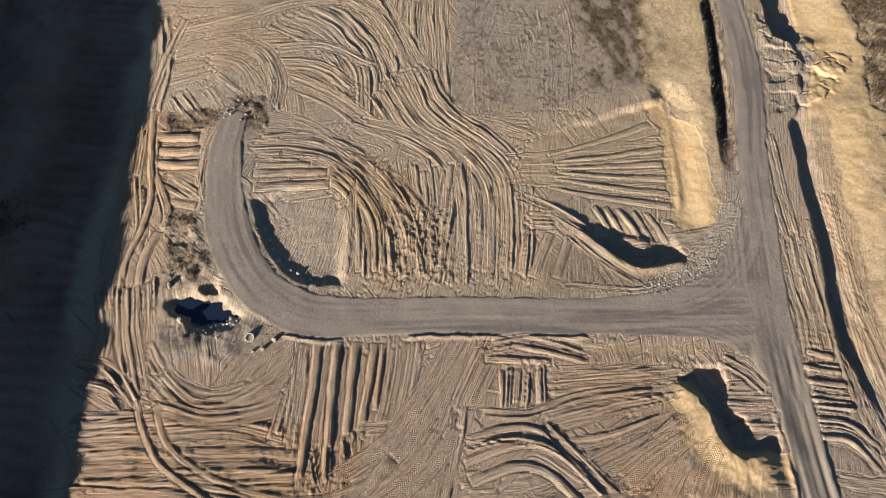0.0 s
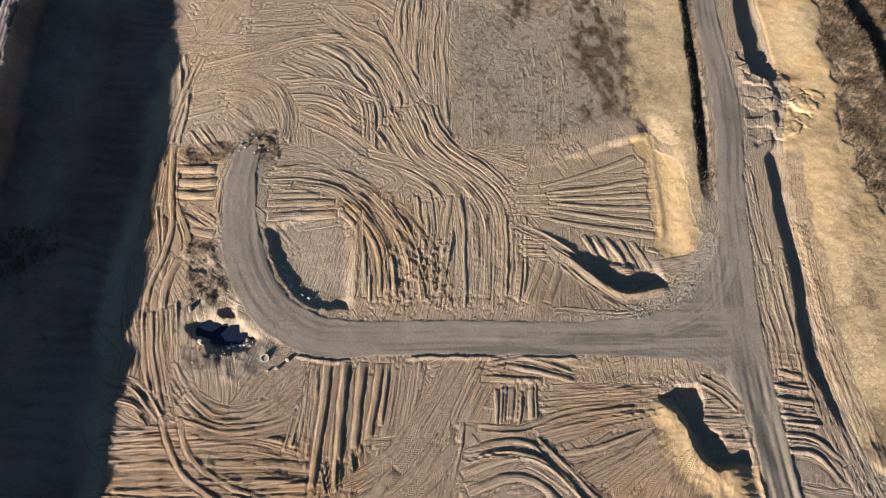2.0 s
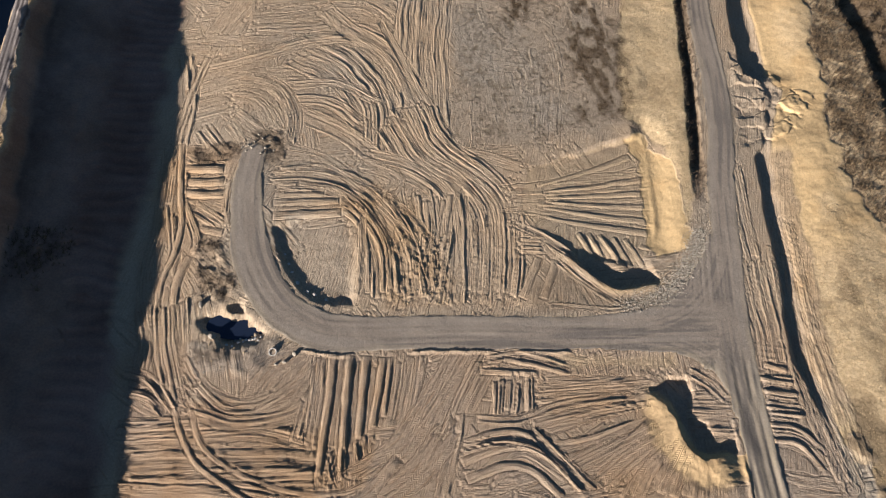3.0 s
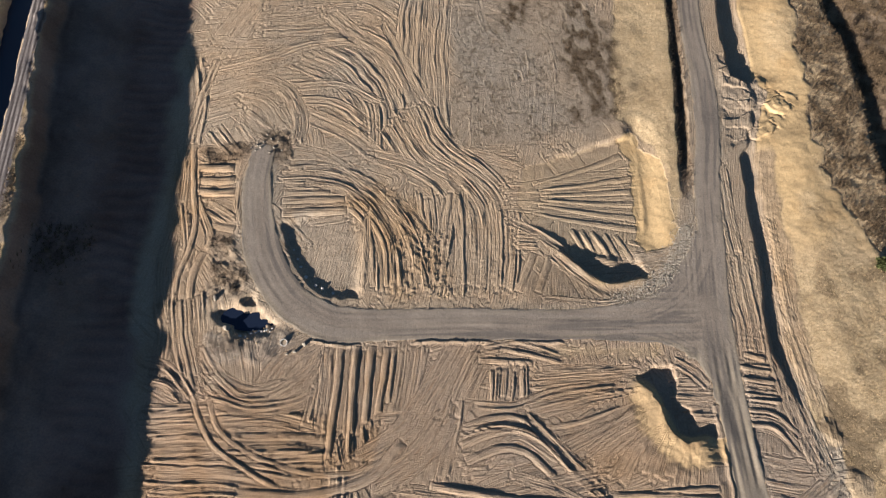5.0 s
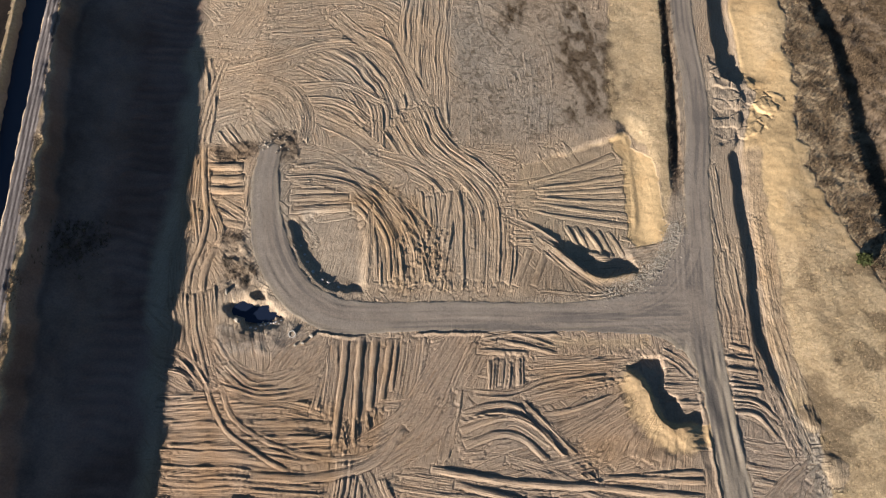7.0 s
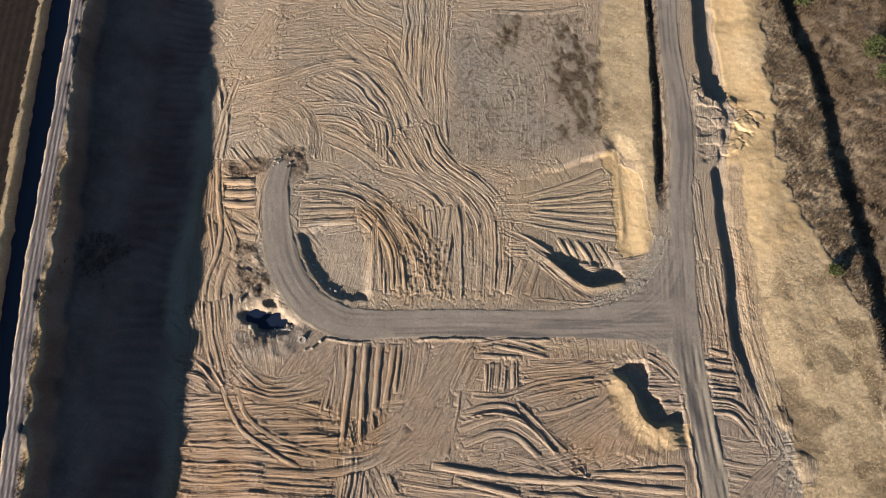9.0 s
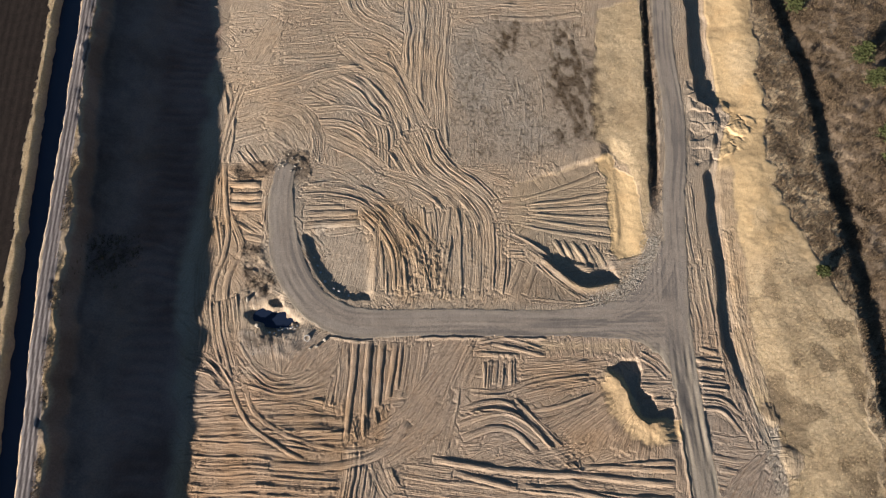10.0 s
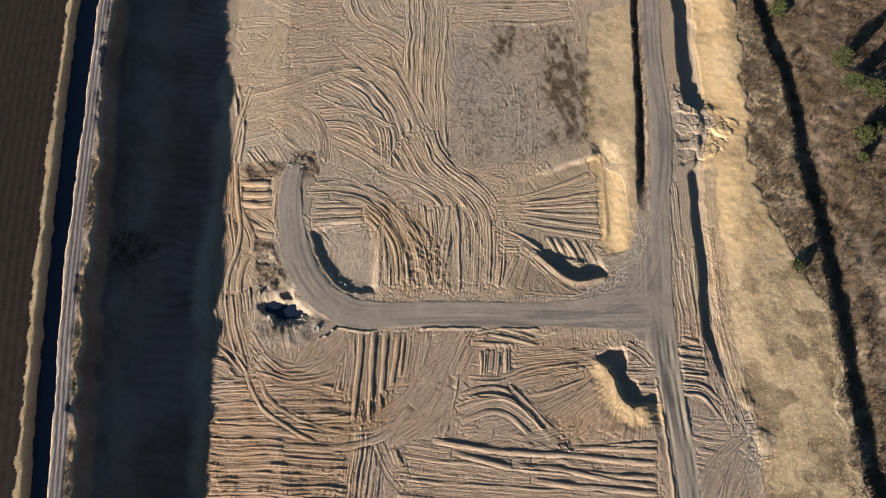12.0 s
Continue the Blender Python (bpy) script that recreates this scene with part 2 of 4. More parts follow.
bank_right = line_x([(102.8, 160), (99.8, 146), (94.6, 123), (91.4, 103), (86.5, 90), (88.4, 76), (90.0, 62), (93.2, 48), (91.3, 30), (88.8, 11), (87.9, 1)])
brush_ditch = line_x([(108.2, 160), (106.8, 145), (106.8, 110), (103.3, 84), (101.0, 59), (97.7, 37), (94.8, 17), (93.2, 4)])

# the left: low ground rising to a high bank, lane, ditch and field
d = toe - X
H += 1.2 * np.clip((X - toe) / 15, 0, 1) - 1.2 + 3.4 * ss(6, 24, d)
slope = ss(3, 6.5, d + 2 * rough(X, Y, 9, 11)) * (1 - ss(13, 16, d))
H += slope * 0.26 * np.sin(Y * 2.2 + 2.5 * rough(X, Y, 8, 11)) 
b = bank_rim + 0.7 * rough(X, Y, 4.0, 17) + 0.35 * lump(X, Y, 11.0, 18) - X
H += (ss(14, 18, d) * 0.45 * rough(X, Y, 7, 13) + ss(9, 14, d) * 0.12 * rough(X, Y, 1.6, 15)) * (1 - ss(-4, -1.5, b))
H += (4.5 - 1.5 * (1 - ss(-25, 70, Y)) + 0.3 * rough(0 * X, Y, 4.5, 16) * np.exp(-(((b - 0.7) / 0.9) ** 2))) * ss(-2.6, 0.5, b) + ss(-0.5, 1, b) * (1 - ss(0.3, 1.0, b)) * 0.15 * rough(X, Y, 1.5, 19, 4)
on_lane = 1 - ss(1.35, 1.75, np.abs(X - lane - 0.35 + 0.2 * lump(X, Y, 6, 20)))
w = lane - 1.3 - X + 0.3 * rough(X, Y, 4, 22)
in_ditch = ss(0, 1.4, w) * (1 - ss(-0.7, 0.5, field_edge - X + 0.3 * rough(X, Y, 3, 26)))
H -= 2.6 * in_ditch
in_field = ss(0.0, 0.8, field_edge - 1.4 - X + 0.5 * rough(X, Y, 3, 21))
H += (ss(-0.5, 0.5, field_edge - X)) * 0.005 * rough(X, Y, 1.5, 27)
H += in_field * (0.018 * np.sin((X - lane) * 3.3 + 1.2 * lump(X, Y, 25, 23)) + 0.006 * rough(X, Y, 1.6, 24))
# soil painted darker from the shadow's edge at the toe to the bank rim
layer["shade_tone"] += ss(1, 5, d + 2 * rough(X, Y, 8, 28)) * (1 - 0.15 * ss(13, 18, d + 3 * rough(X, Y, 12, 29))) * (1 - ss(-0.6, 0.2, b))
# scrub colour in patches, painted to darken the shaded ground nearer the bank
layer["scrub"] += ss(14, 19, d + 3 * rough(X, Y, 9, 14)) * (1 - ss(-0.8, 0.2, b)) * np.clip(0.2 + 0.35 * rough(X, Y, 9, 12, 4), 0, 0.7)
layer["sand"] += ss(-0.2, 0.4, b) * (1 - ss(0.9, 1.6, b)) * ss(-0.25, 0.25, rough(X, Y, 6, 25)) * 0.8
layer["scrub"] += np.clip(ss(0.2, 1.2, b) * (1 - on_lane) * (1 - ss(-0.3, 0.4, w)) * 0.3, 0, 1)
layer["grey"] += on_lane + in_ditch
layer["grass"] += ss(-0.3, 0.5, field_edge - X) * (1 - in_field)
layer["scrub"] += 0.35 * in_ditch
H += on_lane * 0.04 * np.cos((X - lane) * 6.5)
lane_rut = on_lane * np.cos((X - lane) * 6.5 + 0.5 * lump(X, Y, 7, 30)) * (0.8 + 0.5 * rough(X, Y * 0.3, 1.2, 32))

# the right: roadside ditch, sand bank, brush strip, ditch and woodland floor
up = ss(72, 86, Y)
d = X - side_ditch - 0.25 * rough(X, Y, 3, 31)
H += 0.35 * up * ss(-9, -2, d) * (1 - ss(-0.6, 0.2, d))
H -= 0.85 * up * (1 - ss(0.6, 1.7, np.abs(d)))
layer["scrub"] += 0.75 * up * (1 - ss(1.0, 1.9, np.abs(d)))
tall = ss(104, 108, Y)
middle = ss(84, 88, Y) * (1 - tall)
low = (1 - ss(84, 88, Y)) * ss(24, 34, Y)
near = 1 - ss(24, 34, Y)
d = X - bank_left - 0.45 * rough(X, Y, 4, 33) - middle * rough(X, Y, 6, 35)
over = X - bank_right - 1.5 * rough(X, Y, 5, 37, 5)
trench = 1.45 * tall + 0.3 * middle + 0.9 * low
width = 5.6 * tall + 2.0 * middle + 3.2 * low + 1.0 * near
fall = ss(24, 48, Y)
trench = trench * (0.25 + 0.75 * fall)
width = width * (0.45 + 0.55 * fall)
H -= trench * ss(-width - 0.5, -width + 0.5, d + 0.2 * rough(X, Y, 2, 34))
H += (trench + 0.9 * tall + 0.8 * middle + 0.9 * low + 0.5 * near) * (0.3 * ss(-1.2, 1.0, d) + 0.7 * ss(0, 11, X - bank_left))
sandy_ground = ss(52, 68, Y + 5 * rough(X, Y, 8, 43))
on_bank = ss(-0.2, 0.5, d) * (1 - ss(-0.4, 0.6, over))
H += on_bank * (0.04 * rough(X, Y, 7, 39, 2) + 0.042 * rough(X, Y, 1.5, 40, 3))
broken = area([(70.0, 116.0), (80.5, 111.7), (83.0, 103.0), (89.0, 99.5), (79.5, 89.0), (65.8, 87.0), (67.5, 101.0)], 0.8, 0.8, 18)
H += broken * (0.2 * slabs(X + 1.6 * rough(X, Y, 4, 41), 1.3 * Y + 1.6 * rough(X, Y, 4, 46), 4.6, 48) + 0.06 * slabs(X, Y + 0.6 * rough(X, Y, 2, 50), 1.7, 52) + 0.22 * rough(X, Y, 6, 54, 4))
H += on_bank * sandy_ground * 0.02 * rough(X, Y, 1.6, 42)
H -= 0.22 * ss(-0.5, 0.8, over) * ss(40, 60, Y)
sandy = sandy_ground
layer["sand"] += on_bank * (sandy + 0.2 * (1 - sandy))
layer["grass"] += on_bank * (1 - sandy) * 0.95
layer["grass"] += on_bank * sandy * 0.7 * ss(0.05, 0.6, rough(X, Y, 9, 94, 4)) * ss(2, 7, X - bank_left)
layer["scrub"] += on_bank * (0.6 * ss(0.05, 0.6, rough(X, Y, 6, 44, 5)) + 0.4 * ss(-5, 0, over) * ss(-0.2, 0.5, rough(X, Y, 3, 96, 4))) * (1 - 0.6 * sandy)
foot = ss(-0.8, 0.4, d) * (1 - ss(3.2, 4.6, d + 0.5 * rough(X, Y, 6, 97))) * low
layer["clay"] += 0.9 * foot
layer["sand"] *= 1 - 0.8 * foot
layer["grass"] *= 1 - 0.9 * foot
past = ss(0, 0.8, over)
d = X - brush_ditch - 0.5 * rough(X, Y, 5, 45)
H -= 1.9 * ss(-3.0, -1.6, d) * (1 - 0.6 * ss(0.5, 6.0, d) - 0.4 * ss(6.0, 14.0, d))
H += ss(2, 4, d) * 0.3 * rough(X, Y, 6, 47) + past * 0.14 * rough(X, Y, 2, 49)
layer["grass"] += past * 0.75 * (1 - ss(0, 3, d))
layer["scrub"] += past * np.clip(0.10 + 0.3 * rough(X, Y, 4, 51) + 0.45 * ss(-2, 1, d) + 0.25 * ss(-2.5, -1, d) * (1 - ss(4, 8, d)), 0, 1)

# fan-shaped ramp running down to the foot of a sand cutting, with a hollow beside it
FAN = [(22.0, 84.0), (35.7, 88.1), (47.6, 91.9), (48.1, 85.7), (46.2, 75.0), (44.4, 64.6), (39.4, 60.8), (28.9, 63.5), (19.1, 72.8)]
d = np.full_like(X, 50.0)
w = window(np.array(FAN), 12)
d[w] = inside(FAN, X[w], Y[w]) + 0.3 * rough(X[w], Y[w], 3, 53)
ramp = 0.9 * ss(20, 46, X)
spill = ss(43.5, 47.5, X - 0.09 * (Y - 75) + 6 * (1 - ss(60, 69, Y)))
H -= ramp * ((1 - spill) * (1 - ss(-0.8, 0.8, d)) + spill * (1 - ss(0.4, 6.2, d)))
on_fan = 1 - ss(-0.3, 0.3, d)
SPILL = [(43.7, 90.6), (45.6, 92.0), (48.8, 91.7), (48.7, 88.5), (52.7, 85.0), (52.6, 78.9), (52.0, 75.1), (51.5, 68.7), (52.3, 67.1), (50.1, 63.4), (44.2, 61.9), (43.3, 65.1), (43.6, 68.9), (45.2, 78.3), (45.6, 85.4)]
spilled = area(SPILL, 0.35, 0.5, 17)
layer["sand"] += 0.2 * on_fan + spilled
rim = curve([(24.5, 65.6), (29.6, 59.6), (33.8, 56.0), (38.0, 55.4), (43.6, 56.2)])
w = window(rim, 4)
side, way, dist, long = along_line(rim, X[w], Y[w])
off = side + 0.25 * rough(X[w], Y[w], 2, 56)
H[w] -= 1.0 * ss(0.1, 1.1, off) * (1 - ss(1.5, 8.0, off)) * ss(2, 9, way) * (1 - ss(long - 1.2, long + 0.3, way))
H[w] += 0.3 * np.exp(-((dist / 0.9) ** 2)) * ss(0, 5, way) * (1 - ss(long - 2, long, way))
layer["sand"][w] += 0.5 * np.exp(-((dist / 0.8) ** 2)) * ss(10, 13, way)

# tip with a sand crest above a dug hollow
CREST = curve([(32.9, 37.3), (37.6, 35.0), (39.4, 32.3), (39.8, 28.8), (41.1, 25.5), (43.7, 24.0), (46.8, 24.2)])
w = window(CREST, 22)
side, way, dist, long = along_line(CREST, X[w], Y[w])
side = side + 0.4 * rough(X[w], Y[w], 2.5, 57)
lift = np.where(side > 0, 1 - ss(-0.2, 1.6, dist), 1 - ss(0.5, 17, dist)) * (0.05 + 0.95 * ss(2, 8, way)) * (1 - ss(long - 2.5, long + 2, way))
H[w] += 0.45 * np.where(side > 0, 0, np.exp(-((dist / 2.4) ** 2))) * ss(2, 8, way) * (1 - ss(long - 2.5, long + 1, way))
H[w] += 0.52 * lift * (0.95 + 0.3 * lump(way, way * 0, 2.2, 60)) + 0.09 * lift * rough(X[w], Y[w], 1.6, 58, 4)
layer["sand"][w] += np.where(side > 0, 1 - ss(0.8, 1.6, dist), 1 - ss(3.6, 5.4, dist + 0.6 * rough(X[w], Y[w], 2, 59))) * ss(2.0, 5.0, way)
hollow = area([(37.3, 36.4), (40.2, 38.0), (43.5, 37.5), (44.2, 35.7), (42.4, 31.1), (44.7, 29.8), (45.2, 27.9), (45.1, 25.7), (49.2, 27.0), (48.6, 25.0), (43.5, 24.7), (42.3, 25.5), (42.1, 28.1), (40.8, 30.7), (39.9, 33.0), (37.9, 34.7)], 0.4, 0.4, 1)
H -= 0.6 * hollow

# levelled pad below the road, with a ditch between them
w = window(np.array([(-30, 54.0), (-8, 80)]), 6)
side, way, dist, long = along_line(curve([(-28.6, 73.8), (-26.8, 66.4), (-23.8, 60.8), (-19.6, 57.0), (-14.0, 56.4)]), X[w], Y[w])
off = side + 0.35 * rough(X[w], Y[w], 1.5, 61)
H[w] -= 0.6 * ss(-1.0, 0.1, off) * (1 - ss(0.5, 17, off)) * ss(-0.4, 1.2, way) * (1 - ss(long - 1.0, long + 1.2, way))
H[w] += 0.12 * rough(X[w], Y[w], 1.3, 62) * (1 - ss(1.0, 2.2, dist))
pit = area([(-39.9, 55.4), (-37.6, 56.2), (-35.6, 54.6), (-34.0, 54.0), (-28.4, 51.4), (-31.9, 50.0), (-37.0, 50.8), (-39.0, 52.6)], 1.5, 0.9, 3)
H -= pit * (1.0 + 0.3 * rough(X, Y, 1.4, 99, 4))
H -= 0.8 * area([(-35.6, 56.6), (-33.4, 59.8), (-32.4, 58.6), (-33.0, 55.4), (-34.8, 55.4)], 0.4, 0.6, 14)
thicket = area([(-43.5, 71.2), (-38.4, 70.9), (-35.0, 61.0), (-36.0, 58.2), (-41.8, 57.2)], 0.8, 0.4, 4)
H += thicket * 0.22 * rough(X, Y, 1.6, 63, 4)
layer["scrub"] += thicket * (0.42 + 0.4 * rough(X, Y, 2.2, 64))
spoil = area([(-42, 50.0), (-36, 48.5), (-27, 50.4), (-25, 47.0), (-31, 43.6), (-41, 44.6)], 1.0, 0.5, 5)
H += spoil * (0.12 + 0.12 * rough(X, Y, 2.6, 65, 4))
layer["grey"] += spoil * 0.8
layer["scrub"] += 0.5 * area([(-42, 49.4), (-36, 48.6), (-33, 47.0), (-41, 46.4)], 0.8, 0.4, 6)
tuft = np.maximum(area([(-46.8, 93.5), (-41.8, 94.7), (-36.0, 93.7), (-36.3, 90.8), (-44.7, 89.6)], 0.8, 0.7, 7), area([(-33.6, 96.6), (-28.0, 96.9), (-26.3, 89.7), (-29.9, 87.6), (-32.1, 91.4)], 0.9, 0.8, 25))
H += tuft * 0.2 * rough(X, Y, 2, 67, 4)
layer["scrub"] += 0.6 * tuft

# dead brush on the low ground in the shade of the bank
brake = area([(-78.0, 75.0), (-75.0, 77.0), (-68.5, 76.0), (-66.5, 68.0), (-70.5, 62.8), (-75.9, 65.4)], 2.5, 1.6, 15)
layer["scrub"] += 0.3 * brake
H += 0.3 * brake * rough(X, Y, 2.0, 66, 4)

# two small sand heaps at the edge of the grass
for sx, sy, sr in ((69.4, 23.6, 2.0), (70.6, 14.6, 2.6)):
    q = np.hypot(X - sx, (Y - sy) * 0.8) + 0.6 * rough(X, Y, 2.2, 68)
    lean = 0.5 + 0.5 * np.clip(((X - sx) + 0.7 * (Y - sy)) / sr, -1, 1)
    H += 0.32 * (1 - ss(sr * 0.3, sr * 1.1, q)) * (0.45 + 0.55 * lean)
    layer["grass"] *= ss(sr * 0.9, sr * 1.2, q)
    layer["sand"] = layer["sand"] * ss(sr * 0.8, sr * 1.1, q) + 0.35 * (1 - ss(sr * 0.8, sr, q))

# rough grass left of the road, and grey rough grass on the upper ground
verge = area([(53.8, 142), (65.9, 145), (64.6, 125), (60.6, 105), (55.9, 81.4), (51.5, 66.0), (51.8, 72), (53.0, 80), (51.5, 88), (47.5, 94), (44.6, 96), (47.4, 115)], 0.8, 0.5, 8)
layer["grass"] += verge * 0.95 * (1 - spilled)
H += verge * (1 - spilled) * (0.06 * rough(X, Y, 2.4, 74, 4) + 0.12 * lump(X, Y, 9, 75))
layer["scrub"] += verge * (1 - spilled) * 0.5 * ss(0.25, 0.9, rough(X, Y, 7, 73, 4))
fallow = area([(11.0, 137), (28.8, 140), (45.8, 139), (48.5, 115), (44.6, 95), (27.2, 89), (6.0, 92)], 3.0, 2.0, 9)
layer["grey"] += 0.5 * fallow + 0.55 * area([(-27, 76), (-15, 76), (-13.5, 57), (-22, 60)], 1.2, 0.6, 16)
layer["scrub"] += fallow * np.clip(0.04 + 0.45 * rough(X, Y, 0.8, 69, 2) + 0.2 * lump(X, Y, 5, 90), 0, 0.75)
patchy = ss(-0.5, 0.55, rough(X, Y * 0.5, 1.7, 70, 4) + 0.4 * lump(X, Y, 8, 92))
layer["scrub"] += 0.8 * area([(41, 138), (51, 138), (48.5, 115), (46.5, 97), (34, 95), (36.5, 106), (36, 122)], 2.0, 1.6, 10) * patchy
layer["scrub"] += 0.75 * area([(25.0, 146), (31.5, 146), (28.0, 126.7), (23.2, 120.7), (22.3, 127.0)], 1.2, 1.0, 23) * patchy
frost = area([(9, 128), (22, 126), (33, 116), (31, 102), (21, 97), (13, 104)], 4.0, 2.0, 24)
layer["scrub"] += 0.35 * area([(22, 62.5), (31, 57.5), (33.8, 54.6), (44, 54.4), (42, 51.6), (19, 52.4)], 1.2, 0.6, 11)
layer["grass"] += 0.5 * area([(20, 43.4), (42, 42.2), (43, 40.0), (22, 41.2)], 0.8, 0.5, 12)

# reddish clay along the shaded edge, under the low end and in the pushed-up bars
layer["clay"] += area([(-51.1, 95.5), (-34.9, 94.6), (-37.6, 71.5), (-43.2, 69.3), (-43.3, 55.4), (-40.8, 40.7), (-19.9, 33.5), (-18.9, 22.7), (-15, 0), (-51.2, 0), (-54.8, 47.6), (-53.0, 68.7)], 2.0, 1.0, 19)
layer["clay"] += area([(-18.7, 46.2), (-6.4, 45.4), (-11.8, 23.1), (-19.8, 23.7)], 1.0, 0.8, 20)
layer["clay"] += 0.7 * area([(-29.5, 86.5), (-12, 85), (0, 76), (6, 54), (-8, 54), (-12, 74), (-29.5, 74)], 1.5, 0.8, 21)
layer["clay"] += 0.7 * area([(17, 38), (34, 37), (40, 28), (44, 18), (25, 17)], 2.0, 1.0, 22)
layer["clay"] = np.clip(layer["clay"] * (0.75 + 0.5 * rough(X, Y, 7, 72)), 0, 1)

# the same darker tone, thinly, over the left clay and below the road
layer["shade_tone"] += 0.12 * layer["clay"] * ss(-18, -38, X) + 0.2 * ss(52, 45, Y) * (X > -52) * (X < 66)

# tracks and ridges left by the machines, oldest first


def sweep(points, half0, half1, ridges, depth, tread=0.0):
    """Rounded berms with narrow grooves between them along a pass of a machine: half widths in metres at its start and end."""
    line = curve(points, 8)
    reach = max(half0, half1) + 1.0
    w = window(line, reach)
    x, y = X[w], Y[w]
    seed = int(abs(points[0][0] * 7 + points[0][1] * 13)) % 900
    dice = np.random.RandomState(seed)
    side, way, dist, long = along_line(line, x, y)
    half = half0 + (half1 - half0) * np.clip(way / long, 0, 1)
    u = side / half
    if ridges == 1:
        u = u + 0.22 * lump(way, way * 0 + seed, 5.0, seed) + 0.14 * lump(x, y, 1.3, seed + 1)
        own = 0.8 + 0.35 * lump(way, way * 0, 3.5, seed + 6)
        end = min(3.0, 0.3 * long)
        there = ss(-0.3, end, way) * (1 - ss(long - 0.6 * end, long + 0.3, way))
        height = 0.72 * own * there * (1 - np.clip(np.abs(u), 0, 1) ** 2.4) - 0.2 * np.exp(-(((np.abs(u) - 1.05) / 0.22) ** 2))
        cover = (1 - ss(1.0, 1.35, np.abs(u))) * ss(-0.4, 0.6, way) * (1 - ss(long - 0.6, long + 0.4, way))
    else:
        v = (u + 1) / 2 * round(1.6 * ridges) + 0.5 * lump(x, y, 6.5, seed) + 0.2 * lump(x, y, 2.2, seed + 1)
        v = v + 0.32 * np.sin(1.9 * v + seed)
        k = np.floor(v).astype(int)
        part_way = v - k
        table = dice.uniform(0.35, 1.3, 64)
        first, last = dice.uniform(-2.4, 0.8, 64), dice.uniform(-0.8, 2.4, 64)
        end = min(1.0, long / 12.0)
        strand = np.clip(k, -8, 48) + 8
        there = ss(-0.3, 1.6, way - end * first[strand]) * (1 - ss(-1.6, 0.3, way - long - end * last[strand]))
        own = table[strand] * (0.85 + 0.55 * lump(way, strand * 1.7, 3.5, seed + 6))
        height = own * (1 - np.abs(2 * part_way - 1) ** 2.8) - 0.38 + 0.07 * np.sin(6 * np.pi * part_way + 2 * lump(x, y, 4, seed + 8))
        cover = (1 - ss(0.94, 1.06, np.abs(u) + 0.05 * lump(x, y, 2.0, seed + 3))) * there
    depth = depth * (1 - 0.18 * float(ss(50, 60, points[0][1]))) * (1 + 0.4 * float(ss(-40, -45, points[0][0])))
    h = depth * (0.88 if ridges == 1 else 0.9) * height + 0.02 * rough(x, y, 0.8, seed + 5)
    detail[w] = detail[w] * (1 - 0.78 * cover) + h * cover
    layer["tread"][w] = layer["tread"][w] * (1 - cover) + tread * cover
    layer["grain"][w] = np.where(cover > 0.5, ss(0.55, 0.9, cover), layer["grain"][w] * (1 - ss(0.1, 0.45, cover)))
    layer["along"][w] = np.where(cover > 0.5, way, layer["along"][w])
    layer["across"][w] = np.where(cover > 0.5, side + 3.1 * seed, layer["across"][w])


site = (0.25 + 0.75 * ss(-2, 2, X - toe)) * ss(-5, -1, X - toe) * (1 - ss(60, 68, X)) * ss(-30, -10, Y) * (1 - ss(165, 185, Y))
detail += 0.05 * rough(X, Y, 2.5, 71, 4)
# faint older passes all over the site
dice = random.Random(5)
for _ in range(110):
    px, py, turn, bend = dice.uniform(-46, 50), dice.uniform(0, 160), dice.uniform(0, math.pi), dice.uniform(-0.9, 0.9)
    line, step = [], dice.uniform(6, 11)
    for _ in range(4):
        line.append((round(px, 1), round(py, 1)))
        px, py, turn = px + step * math.cos(turn), py + step * math.sin(turn), turn + bend * 0.5
    half = dice.uniform(1.6, 4.5)
    sweep(line, half, half, max(3, round(half * 2.1)), dice.uniform(0.05, 0.09), dice.choice((0.0, 1.0)))
detail *= site * (1 - 0.85 * np.clip(layer["grass"], 0, 1)) * (1 - 0.8 * np.clip(fallow, 0, 1))

# upper ground: long combed passes and the swaths that curve into them
sweep([(-43.0, 156.5), (-34.5, 149.2), (-21.2, 146.4), (-4.1, 152.5)], 3.4, 3.4, 5, 0.12)
sweep([(-49.9, 143.3), (-34.4, 142.1), (-19.5, 144.1)], 3.3, 3.0, 5, 0.1)
sweep([(-48.7, 134.6), (-34.2, 134.8), (-21.3, 135.4)], 2.9, 2.6, 5, 0.08)
sweep([(-42.8, 126.0), (-39.0, 133.1), (-35.2, 141.5)], 4.7, 4.6, 7, 0.08)
sweep([(-48.3, 126.3), (-37.2, 124.1), (-24.6, 125.1)], 1.9, 1.9, 4, 0.08, 1.0)
sweep([(-5.6, 157.2), (-1.0, 147.7), (7.3, 145.1), (12.9, 151.7)], 2.7, 2.7, 4, 0.16)
sweep([(-36.5, 128.8), (-26.2, 129.8), (-13.3, 131.9), (-2.2, 126.1)], 3.2, 2.9, 5, 0.15)
sweep([(-34.3, 136.0), (-21.3, 138.0), (-8.2, 136.5), (0.2, 126.0)], 2.6, 2.3, 5, 0.15)
sweep([(-17.6, 157.7), (-14.6, 143.8), (-4.9, 136.4), (5.9, 125.7)], 3.8, 3.2, 6, 0.19)
sweep([(-9.9, 157.4), (-7.0, 144.6), (1.9, 139.8), (8.0, 131.9)], 2.7, 2.3, 4, 0.18)
sweep([(5.5, 164.0), (4.9, 143.0), (2.7, 119.7), (1.6, 94.7)], 7.0, 5.7, 9, 0.2)
